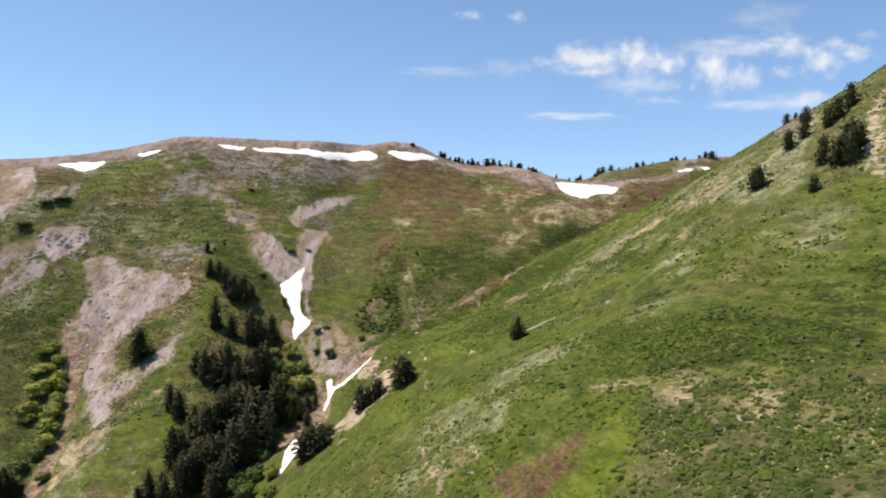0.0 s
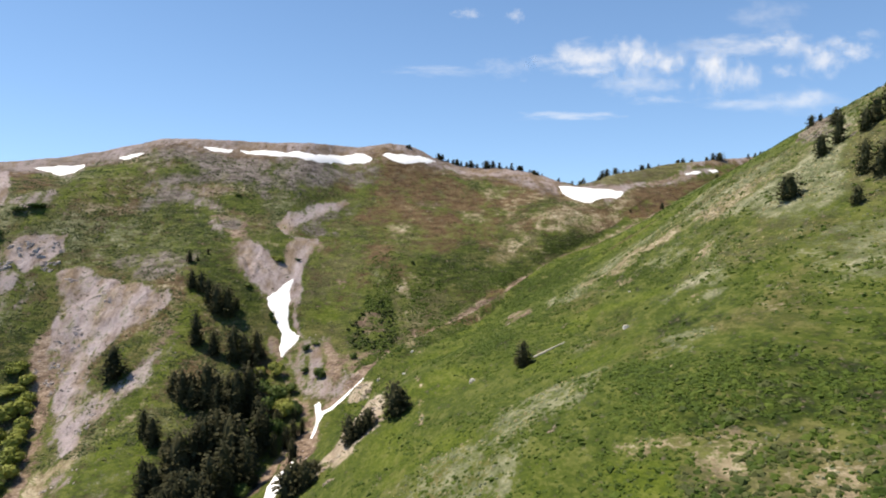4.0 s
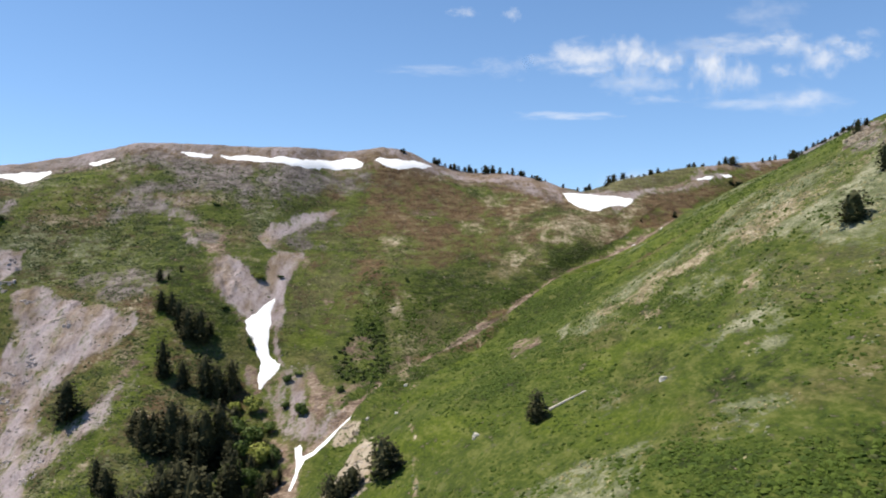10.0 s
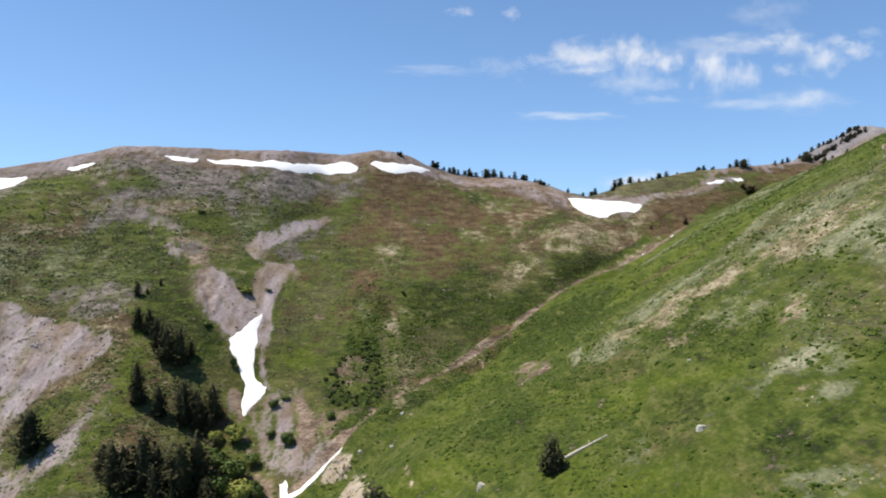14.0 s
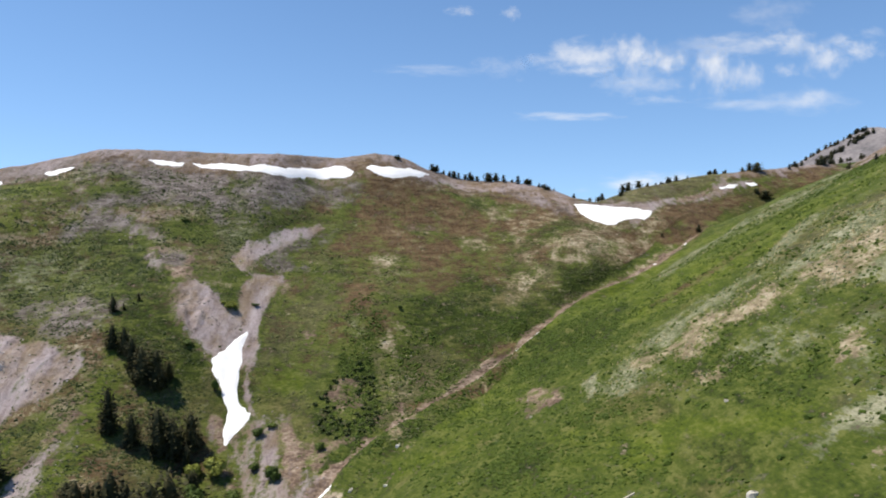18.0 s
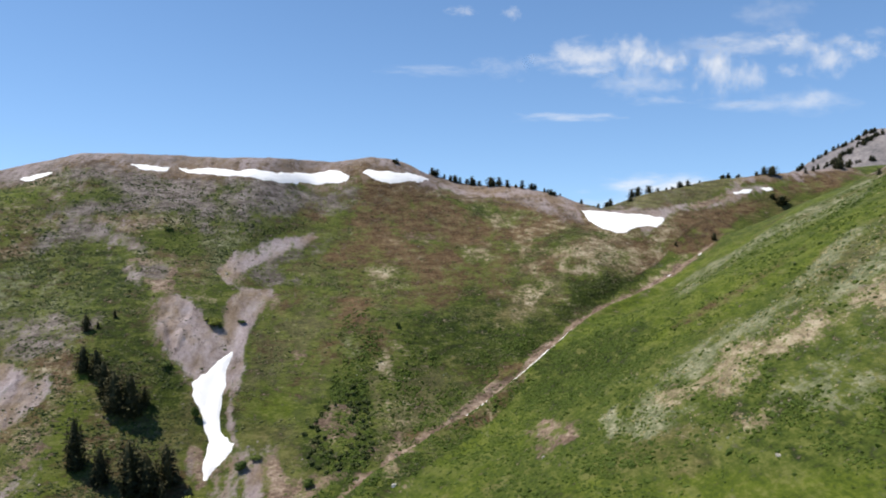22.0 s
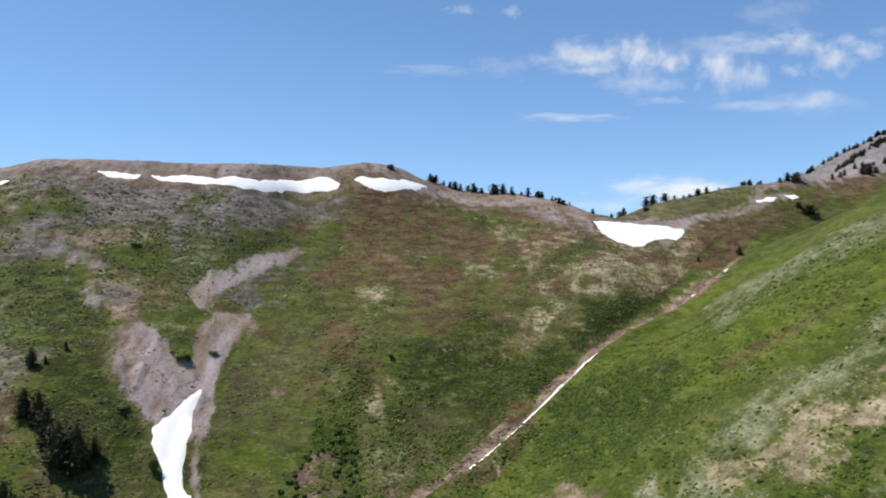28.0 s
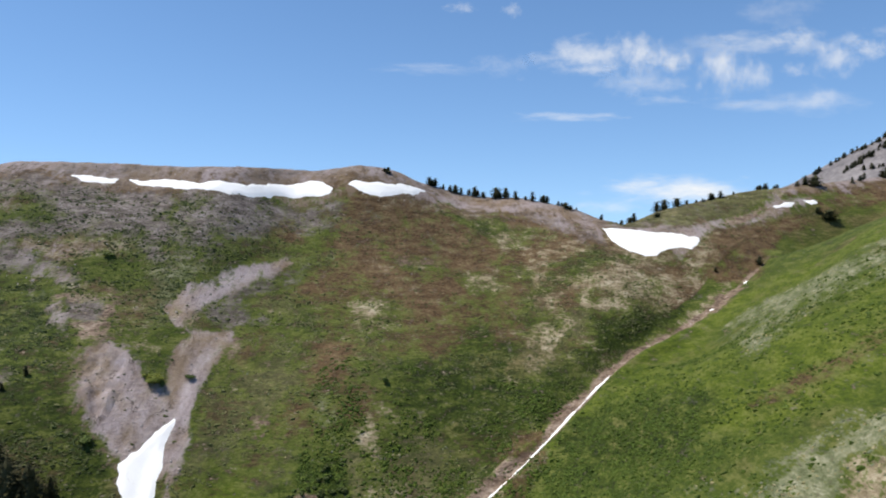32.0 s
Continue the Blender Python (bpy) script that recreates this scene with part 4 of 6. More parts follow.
paint("brown", 0.46, 3, [(122, 500), (145, 490), (180, 493), (175, 482), (141, 476), (119, 489)])
paint("dark", 0.7, 5, [(-71, 504), (-72, 532), (-58, 542), (-39, 545), (-32, 525), (-31, 492), (-46, 480), (-60, 483)])
paint("brown", 0.75, 4, [(-63, 506), (-64, 522), (-53, 527), (-47, 513), (-51, 501)])
paint("tan", 0.85, 2.5, [(-35, 559), (-28, 560), (-25, 532), (-22, 501), (-17, 466), (-23, 465), (-29, 532)])
paint("dry", 0.75, 4, [(134, 773), (197, 839), (257, 846), (302, 852), (334, 872), (292, 832), (238, 801), (196, 766), (151, 769)])
paint("mud", 0.85, 3, [(41, 465), (50, 478), (59, 461), (57, 435), (47, 440)])
paint("rock", 0.85, 3, [(-286, 529), (-241, 533), (-218, 524), (-227, 509), (-240, 495), (-259, 492), (-276, 508)])
paint("mud", 0.5, 4, [(-284, 471), (-269, 465), (-242, 430), (-230, 403), (-241, 406)])
paint("mud", 0.85, 3, [(-100, 457), (-85, 444), (-76, 432), (-71, 421), (-72, 404), (-72, 378), (-73, 359), (-91, 380), (-88, 400), (-84, 417), (-90, 436)])
paint("mud", 0.8, 2.5, [(-121, 500), (-113, 491), (-104, 471), (-96, 455), (-104, 459), (-113, 477)])
paint("mud", 0.7, 3, [(-85, 504), (-71, 490), (-66, 463), (-70, 448), (-78, 467)])
paint("mud", 0.6, 3, [(-70, 484), (-52, 492), (-31, 512), (-28, 503), (-51, 481), (-65, 470)])
paint("dry", 0.55, 7, [(158, 441), (187, 449), (202, 432), (219, 429), (160, 342)])
paint("sage", 0.5, 6, [(158, 436), (182, 440), (197, 423), (214, 421), (160, 342)])
paint("tan", 0.5, 5, [(157, 382), (172, 383), (182, 376), (160, 342)])
paint("dry", 0.8, 7, [(151, 434), (189, 440), (208, 414), (248, 425), (157, 290), (141, 410)])
paint("sage", 0.78, 6, [(150, 425), (183, 427), (202, 404), (232, 400), (161, 296), (151, 320), (143, 401)])
paint("tan", 0.62, 5, [(145, 406), (164, 409), (182, 398), (189, 390), (175, 370), (159, 375), (146, 376)])
paint("tan", 0.5, 5, [(198, 406), (204, 397), (202, 380), (181, 359), (174, 360)])
paint("stony", 0.7, 4, [(210, 413), (222, 427), (239, 445), (231, 420), (228, 409), (211, 385), (206, 388), (202, 394)])
paint("brown", 0.95, 4, [(14, 168), (18, 174), (28, 176), (37, 177), (38, 170), (30, 162), (21, 159)])
paint("dark", 0.5, 7, [(81, 197), (117, 215), (150, 218), (113, 163), (83, 181)])
paint("rock", 0.97, 2, [(-154, 562), (-148, 572), (-135, 576), (-125, 585), (-122, 565), (-130, 551), (-143, 549)])
paint("lime", 0.62, 5, [(-197, 540), (-167, 510), (-156, 506), (-169, 472), (-180, 455), (-171, 423), (-186, 428), (-188, 473), (-195, 515)])
paint("lime", 0.6, 5, [(-206, 395), (-199, 405), (-177, 410), (-166, 392), (-165, 377), (-193, 379)])
paint("lime", 0.55, 4, [(-237, 477), (-219, 479), (-206, 456), (-221, 457)])
paint("cliff", 0.9, 3, [(-62, 346), (-53, 362), (-46, 385), (-42, 432), (-30, 385), (-26, 358), (-32, 341), (-42, 335), (-47, 326)])
paint("cliff", 0.9, 2.5, [(-57, 434), (-51, 445), (-44, 443), (-44, 430)])
paint("dark", 0.8, 4, [(-71, 517), (-63, 533), (-47, 543), (-37, 535), (-30, 506), (-38, 489), (-53, 487), (-66, 498)])
paint("mud", 0.6, 3, [(-64, 519), (-56, 532), (-42, 528), (-42, 505), (-53, 501)])
paint("dry", 0.9, 3, [(-39, 548), (-32, 549), (-27, 521), (-25, 496), (-31, 495), (-31, 521)])
COVER["brown"] = np.maximum(COVER["brown"], np.clip(1.7 * crest - 0.2, 0, 1.0) * (GX < 140))
for k in ("lime", "dark", "dry", "sage"):
    COVER[k] *= 1 - np.clip(1.5 * crest, 0, 0.9) * (GX < 140)
COVER["tan"] *= 1 - 0.8 * crest * (GX < 140)
# bare earth along the creek and the paths
COVER["mud"] = np.maximum(COVER["mud"], np.clip(1.15 - line / (5.2 - 2.8 * np.clip((GX - 110) / 80, 0, 1)) + 0.11 * RAGGED, 0, 1) * np.clip((275 - GX) / 60, 0, 1))
for track in (TRAIL, TRAIL_ACROSS, TRAIL_UP):
    COVER["tan"] = np.maximum(COVER["tan"], np.clip(1.3 - near_line(GX, GY, track) / 0.9 - 0.5 * np.abs(noise2(GX, GY, 7, 29)), 0, 1))

RELIEF = COVER["rock"] * (GX < -150) * (1 - crest) + COVER["cliff"]
HEIGHT = ground_z(GX, GY) + RELIEF * (4.5 * np.abs(noise2(GX + 0.5 * GY, GY * 0.6, 15, 21)) + 1.9 * np.abs(noise2(GX, GY, 5.5, 22)) - 1.8)


def ground_mesh():
    ny, nx = GX.shape
    i = np.arange(ny * nx).reshape(ny, nx)
    faces = np.stack([i[:-1, :-1], i[:-1, 1:], i[1:, 1:], i[1:, :-1]], -1).reshape(-1, 4)
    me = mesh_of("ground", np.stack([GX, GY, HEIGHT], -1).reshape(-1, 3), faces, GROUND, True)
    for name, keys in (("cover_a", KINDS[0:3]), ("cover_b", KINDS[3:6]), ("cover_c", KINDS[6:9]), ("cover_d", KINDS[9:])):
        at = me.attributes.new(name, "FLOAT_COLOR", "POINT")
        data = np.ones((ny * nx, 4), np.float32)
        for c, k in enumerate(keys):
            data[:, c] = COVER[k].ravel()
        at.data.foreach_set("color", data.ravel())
    return me


ground = tagged(new("ground", ground_mesh()), "green mountain slopes with scree, bare earth and a dry creek", "ground", kind="structure")
XS, YS = GX[0], GY[:, 0]


def lie(grid, x, y):
    """The value of a field of the ground at places in plan."""
    x, y = np.asarray(x, float), np.asarray(y, float)
    i, j = np.clip(np.searchsorted(XS, x) - 1, 0, len(XS) - 2), np.clip(np.searchsorted(YS, y) - 1, 0, len(YS) - 2)
    u, v = (x - XS[i]) / (XS[i + 1] - XS[i]), (y - YS[j]) / (YS[j + 1] - YS[j])
    return (grid[j, i] * (1 - u) + grid[j, i + 1] * u) * (1 - v) + (grid[j + 1, i] * (1 - u) + grid[j + 1, i + 1] * u) * v


# ---- snow ----
SNOW_ON = np.zeros(GX.shape)


def snow_patch(outline, label="white old snow patch lying on the mountain slope", thick=0.75, inset=0.0):
    xs, ys = [p[0] for p in outline], [p[1] for p in outline]
    size = max(max(xs) - min(xs), max(ys) - min(ys))
    rough = 1.0 if thick > 0.5 else 0.5
    s = 0.45 if size < 30 else 0.8 if size < 90 else 1.1
    x, y = np.meshgrid(np.arange(min(xs) - 3, max(xs) + 3, s), np.arange(min(ys) - 3, max(ys) + 3, s))
    d = signed(x, y, outline) - inset + rough * (0.9 * noise2(x, y, 6, 31) + 0.6 * noise2(x, y, 2.4, 32))
    z = lie(HEIGHT, x, y) + np.clip(0.32 * d + 0.05, -0.6, thick) + 0.05 * noise2(x, y, 3, 33) * (d > 0)
    i = np.arange(x.size).reshape(x.shape)
    q = np.stack([i[:-1, :-1], i[:-1, 1:], i[1:, 1:], i[1:, :-1]], -1).reshape(-1, 4)
    q = q[(d.ravel()[q] > -0.9).any(1)]
    used, back = np.unique(q, return_inverse=True)
    v = np.stack([x, y, z], -1).reshape(-1, 3)[used]
    base = Vector((float(np.mean(v[:, 0])), float(np.mean(v[:, 1])), float(np.min(v[:, 2]))))
    ob = new("snow_patch", mesh_of("snow_patch", v - np.array(base), back.reshape(-1, 4), SNOW, True))
    ob.location = base
    m = (GX > min(xs) - 3) & (GX < max(xs) + 3) & (GY > min(ys) - 3) & (GY < max(ys) + 3)
    SNOW_ON[m] = np.maximum(SNOW_ON[m], signed(GX[m], GY[m], outline) > -1.5)
    return tagged(ob, label, "snow", "snow patches")


snow_patch([(-397.1, 668.0), (-382.8, 683.8), (-362.8, 694.7), (-358.6, 690.1), (-360.4, 663.8), (-362.2, 654.4), (-380.7, 663.9)])
snow_patch([(-326.9, 696.0), (-315.0, 696.0), (-301.9, 693.6), (-306.2, 689.0), (-319.1, 688.3)])
snow_patch([(-245.5, 704.6), (-238.8, 708.5), (-217.1, 713.8), (-216.8, 707.9), (-234.0, 702.7)])
snow_patch([(-211.4, 715.8), (-185.5, 716.9), (-159.5, 714.8), (-133.9, 729.1), (-112.4, 757.1), (-95.3, 768.1), (-83.8, 764.2), (-76.7, 758.6), (-78.7, 753.0), (-95.6, 751.9), (-110.7, 744.1), (-127.0, 725.1), (-140.9, 711.6), (-170.5, 706.6), (-190.3, 710.2), (-205.5, 711.6)])
snow_patch([(-65.7, 761.5), (-61.1, 764.4), (-50.3, 764.4), (-32.6, 769.5), (-5.5, 790.7), (-14.5, 772.3), (-37.9, 754.9), (-49.6, 753.8), (-55.8, 757.2)])
snow_patch([(133.0, 764.4), (154.4, 764.4), (179.5, 756.0), (202.2, 749.5), (200.1, 743.0), (192.0, 735.8), (184.6, 738.3), (175.1, 736.7), (163.8, 729.0), (154.0, 725.6), (144.7, 730.9), (134.8, 746.3)])
snow_patch([(298.1, 822.7), (311.3, 828.2), (319.4, 828.7), (314.6, 824.5), (299.7, 820.8)])
snow_patch([(330.2, 833.2), (340.7, 833.9), (342.0, 831.4), (335.4, 829.1)])
snow_patch([(-121.5, 563.5), (-120.8, 553.4), (-119.8, 538.6), (-116.8, 523.1), (-113.4, 517.1), (-106.2, 511.2), (-105.9, 506.8), (-111.1, 500.1), (-114.8, 493.9), (-117.2, 501.7), (-117.9, 512.1), (-127.1, 525.0), (-134.1, 531.7), (-135.8, 537.9), (-130.9, 547.0), (-127.0, 556.3)])
snow_patch([(-85.0, 445.8), (-79.4, 438.8), (-79.4, 445.7), (-75.3, 437.1), (-74.4, 430.7), (-69.0, 432.7), (-64.1, 438.3), (-55.6, 447.6), (-48.9, 453.8), (-47.9, 451.0), (-54.4, 443.9), (-61.3, 433.6), (-67.5, 427.7), (-72.0, 425.1), (-73.0, 414.6), (-74.7, 403.5), (-77.3, 404.2), (-76.9, 414.5), (-77.1, 423.9), (-80.0, 433.2), (-82.2, 439.1)], thick=0.35, inset=0.95)
snow_patch([(-87.0, 327.3), (-83.8, 326.4), (-80.4, 340.8), (-77.1, 358.8), (-80.0, 385.5), (-83.0, 391.4), (-82.9, 378.0), (-88.4, 368.1), (-89.2, 355.4), (-86.2, 336.0)], thick=0.4, inset=0.55)


def creek_snow(a, b, half):
    """A strip of snow left in the creek bed between two eastings."""
    cx, cy = [c[0] for c in CREEK], [c[1] for c in CREEK]
    xs = np.linspace(a, b, max(3, int(abs(b - a) / 6) + 2))
    ys = np.interp(xs, cx, cy)
    wide = half * np.array([0.4] + [0.8 + 0.4 * math.sin(2.3 * x) for x in xs[1:-1]] + [0.3])
    ys = ys - 0.8
    xs = xs + 0.6
    right = [(float(x + 0.7 * w), float(y - 0.7 * w)) for x, y, w in zip(xs, ys, wide)]
    left = [(float(x - 0.7 * w), float(y + 0.7 * w)) for x, y, w in zip(xs, ys, wide)]
    return snow_patch(right + left[::-1], "narrow strip of white snow in the creek bed", 0.2)


for a, b, half in ((-31, -24, 1.2), (16, 34, 1.1), (35, 72, 1.35), (73.5, 98, 1.4), (179, 182, 1.0), (214, 217, 1.2)):
    creek_snow(a, b, half)


# ---- plants ----
def conifer_meshes(seed, wide, low, whorls, taper, spray, mat=NEEDLES):
    """Trunk and crown of a conifer 10 m high: boughs that carry sprays of needles round a dark heart."""
    r = np.random.RandomState(seed)
    n = 7
    rings = [(0.0, 0.17), (1.2, 0.13), (5.0, 0.08), (9.4, 0.02)]
    lean = r.uniform(-0.03, 0.03, 2)
    tv, tf = [], []
    for k, (z, rad) in enumerate(rings):
        for a in range(n):
            w = 2 * math.pi * a / n
            tv.append((rad * math.cos(w) + lean[0] * z, rad * math.sin(w) + lean[1] * z, z - (0.6 if k == 0 else 0)))
            if k:
                p, q = (k - 1) * n + a, (k - 1) * n + (a + 1) % n
                tf.append((p, q, q + n, p + n))
    bulge = r.uniform(0.70, 1.15, (5, 6))

    def reach(u, w):
        """How far the boughs stand out at a height and on a side."""
        i, j = min(int(u * 5), 4), int(w / (2 * math.pi) * 6) % 6
        return wide * min(1.0, 0.60 + 1.9 * u) * (1 - u) ** taper * bulge[i, j] + 0.14

    v, f = [], []
    # the dark heart
    for k in range(7):
        u = k / 6
        for a in range(n):
            w = 2 * math.pi * a / n
            g = 0.52 * reach(u, w) * (1 if k < 6 else 0.2)
            v.append((g * math.cos(w) + lean[0] * 10 * u, g * math.sin(w) + lean[1] * 10 * u, low + (9.6 - low) * u))
            if k:
                p, q = (k - 1) * n + a, (k - 1) * n + (a + 1) % n
                f.append((p, q, q + n, p + n))
    for k in range(whorls):
        u = min(max((k + r.uniform(-0.4, 0.4)) / whorls, 0), 0.985)
        z = low + (10.0 - low) * u ** 0.95
        count = max(4, int(11 * (1 - u) + 3))
        for b in range(count):
            w = (2 * math.pi * (b + r.uniform(-0.35, 0.35)) / count + k * 1.3) % (2 * math.pi)
            ln = reach(u, w) * r.uniform(0.62, 1.12)
            c, s = math.cos(w), math.sin(w)
            rise, drop = r.uniform(0.0, 0.35), r.uniform(0.15, 0.50)
            tufts = max(1, int(0.62 * ln / spray + 0.5))
            for t in range(tufts):
                at = 1.0 - 0.60 * t / max(tufts, 1)
                px, py = ln * at * c + lean[0] * z + r.normal() * 0.10, ln * at * s + lean[1] * z + r.normal() * 0.10
                pz = z + rise * ln * at - drop * ln * at * at + r.normal() * 0.10
                for q in range(3):
                    turn = w + r.uniform(-1.1, 1.1)
                    ax = np.array([math.cos(turn), math.sin(turn), r.uniform(-0.45, 0.55)]) * spray * r.uniform(0.55, 1.0)
                    side = np.array([-math.sin(turn), math.cos(turn), r.uniform(-0.9, 0.9)]) * spray * r.uniform(0.22, 0.48)
                    o, i0 = np.array([px, py, pz]), len(v)
                    v += [tuple(o - 0.5 * ax), tuple(o + 0.15 * ax + side), tuple(o + ax), tuple(o + 0.15 * ax - side)]
                    f.append((i0, i0 + 1, i0 + 2, i0 + 3))
    return mesh_of("trunk", tv, tf, BARK, True), mesh_of("crown", v, f, mat)


FIR_KINDS = [conifer_meshes(1, 2.7, 0.3, 25, 0.40, 0.56), conifer_meshes(2, 3.0, 0.2, 24, 0.36, 0.60), conifer_meshes(3, 2.5, 0.3, 26, 0.44, 0.54),
             conifer_meshes(4, 3.3, 0.2, 24, 0.40, 0.60), conifer_meshes(5, 2.8, 0.5, 24, 0.33, 0.58)]
SQUAT_KINDS = [conifer_meshes(6, 3.5, 0.2, 17, 0.42, 0.74), conifer_meshes(7, 4.0, 0.3, 16, 0.34, 0.80), conifer_meshes(8, 3.2, 0.2, 18, 0.46, 0.70)]
CREST_KINDS = [conifer_meshes(9, 2.9, 0.4, 10, 0.42, 1.0), conifer_meshes(10, 3.5, 0.6, 9, 0.34, 1.1), conifer_meshes(11, 2.2, 0.3, 11, 0.60, 0.9),
               conifer_meshes(12, 3.9, 0.4, 8, 0.38, 1.1), conifer_meshes(13, 2.6, 0.8, 10, 0.45, 1.0)]
ROUND_KINDS = [conifer_meshes(14, 4.3, 0.1, 13, 0.26, 0.85, JUNIPER), conifer_meshes(15, 3.9, 0.1, 14, 0.32, 0.80, JUNIPER), conifer_meshes(16, 4.6, 0.1, 12, 0.24, 0.90, JUNIPER)]
DICE = random.Random(5)


def conifer(x, y, h, label, group, kinds=FIR_KINDS, wide=1.0):
    tree = new("conifer")
    s = h / 10
    k = DICE.uniform(0.9, 1.15) * wide
    tree.matrix_world = pose(x, y, float(lie(HEIGHT, x, y)) - 0.1, DICE.uniform(-2, 2), DICE.uniform(-2, 2), DICE.uniform(0, 360)) @ Matrix.Diagonal((s * k, s * k, s, 1))
    trunk, crown = DICE.choice(kinds)
    part("trunk", trunk, tree)
    part("crown", crown, tree)
    return tagged(tree, label, "tree", group)


def bush_meshes(seed, mat, lobes, leaves, leaf, slim=0.0):
    """Stems and a leafy crown of a bush about 1 m high and 1 m wide."""
    r = np.random.RandomState(seed)
    v, f, sv, sf = [], [], [], []
    for k in range(lobes):
        up = r.uniform(0.28, 0.68) if not slim else 0.20 + 0.66 * (k + 0.5) / lobes
        a, d = r.uniform(0, 2 * math.pi), 0.30 * math.sqrt(r.rand()) * (1 - slim * up)
        c = np.array([d * math.cos(a), d * math.sin(a), up])
        rad = r.uniform(0.20, 0.32) * (1 - slim * up)
        i0 = len(sv)
        for q in range(4):
            w = q * math.pi / 2
            sv += [(0.015 * math.cos(w), 0.015 * math.sin(w), -0.15), (c[0] + 0.008 * math.cos(w), c[1] + 0.008 * math.sin(w), c[2])]
        for q in range(4):
            p, n = i0 + 2 * q, i0 + 2 * ((q + 1) % 4)
            sf.append((p, n, n + 1, p + 1))
        # a dark heart of the lobe, then leaves over it
        i0 = len(v)
        for z, m in ((-0.72, 0.45), (-0.1, 0.80), (0.5, 0.62)):
            for q in range(7):
                w = 2 * math.pi * q / 7 + z
                g = rad * r.uniform(0.75, 1.05)
                v.append(tuple(c + np.array([m * g * math.cos(w), m * g * math.sin(w), z * g])))
        for lv in range(2):
            for q in range(7):
                p, n = i0 + lv * 7 + q, i0 + lv * 7 + (q + 1) % 7
                f.append((p, n, n + 7, p + 7))
        f += [(i0 + 14, i0 + 15, i0 + 16, i0 + 17), (i0 + 17, i0 + 18, i0 + 19, i0 + 14)]
        for q in range(leaves):
            n = r.normal(size=3)
            n[2] = abs(n[2]) * 1.1 - 0.25
            n /= np.linalg.norm(n)
            p = c + n * rad * r.uniform(0.85, 1.18)
            t = np.cross(n, r.normal(size=3))
            t /= np.linalg.norm(t)
            o = np.cross(n, t) + n * r.uniform(-0.5, 0.8)
            i0, g = len(v), leaf * r.uniform(0.6, 1.3)
            v += [tuple(p - t * g), tuple(p + o * g * 0.8), tuple(p + t * g), tuple(p - o * g * 0.8)]
            f.append((i0, i0 + 1, i0 + 2, i0 + 3))
    return mesh_of("stems", sv, sf, BARK), mesh_of("leaves", v, f, mat)


BUSH_KINDS = {
    "willow": [bush_meshes(s, WILLOW, 9, 90, 0.050) for s in (21, 22, 23)],
    "broad": [bush_meshes(s, BROADLEAF, 9, 90, 0.050) for s in (24, 25, 26)],
    "scrub": [bush_meshes(s, SCRUB, 8, 70, 0.055) for s in (41, 42, 43)],
}


def bush(kind, x, y, h, w, label, group):
    ob = new("bush")
    ob.matrix_world = pose(x, y, float(lie(HEIGHT, x, y)) - 0.15, 0, 0, DICE.uniform(0, 360)) @ Matrix.Diagonal((w * 0.92, w * 0.92, h * 0.95, 1))
    stems, leaves = DICE.choice(BUSH_KINDS[kind])
    part("stems", stems, ob)
    part("leaves", leaves, ob)
    return tagged(ob, label, "shrub", group)


FIRS_ABOVE = [
    (-202.6, 553.1, 10.7), (-197.2, 556.0, 4.4), (-192.1, 565.6, 5.5), (-191.5, 528.2, 15.3), (-183.4, 526.2, 17.1), (-174.4, 518.2, 20.5),
    (-166.9, 512.9, 22.6), (-158.9, 513.2, 24.0), (-154.5, 520.0, 11.5), (-171.4, 482.4, 25.6), (-157.9, 478.7, 19.0), (-143.6, 478.7, 27.5),
    (-136.9, 480.4, 22.1), (-129.7, 486.9, 22.4), (-169.3, 437.8, 15.5), (-161.5, 431.3, 23.7), (-154.8, 429.4, 19.1), (-146.6, 432.4, 30.7),
    (-141.3, 437.3, 21.3), (-132.4, 430.7, 26.8), (-124.4, 425.6, 34.0), (-118.7, 432.4, 34.6), (-173.8, 405.2, 18.0), (-165.2, 398.2, 19.1),
    (-215.8, 452.7, 24.5),
]
FIRS_BELOW = [
    (-152.4, 359.6, 25.7), (-147.2, 375.6, 26.8), (-139.2, 369.2, 34.6), (-134.7, 378.2, 30.4), (-130.4, 382.6, 32.4), (-123.8, 386.7, 34.5),
    (-115.1, 380.7, 34.0), (-108.8, 382.5, 29.0), (-104.5, 392.3, 26.2), (-103.0, 400.4, 26.7), (-101.4, 367.4, 29.5), (-111.1, 361.6, 30.7),
    (-116.3, 352.7, 28.4), (-120.2, 341.0, 27.5), (-126.3, 336.8, 24.1), (-132.2, 332.4, 23.8), (-136.4, 328.0, 23.5), (-154.1, 331.2, 16.3),
    (-159.7, 330.5, 8.9), (-144.7, 326.8, 13.2), (-112.9, 328.3, 23.5), (-247.2, 355.3, 22.1), (-244.0, 356.4, 17.8), (-251.5, 352.0, 24.0), (-136.7, 352.1, 22.0),
    (-117.6, 324.9, 20.4),
]
FIRS_BANK = [(-86.6, 408.4, 12), (-82.7, 412.0, 10), (-89.1, 399.9, 14), (-98.7, 416.6, 13), (-89.4, 424.5, 8), (-99.1, 433.0, 9), (-94.6, 392.0, 15), (-82.8, 386.6, 13), (-110.6, 438.3, 12), (-121.1, 463.1, 11), (-128.2, 474.9, 13)]
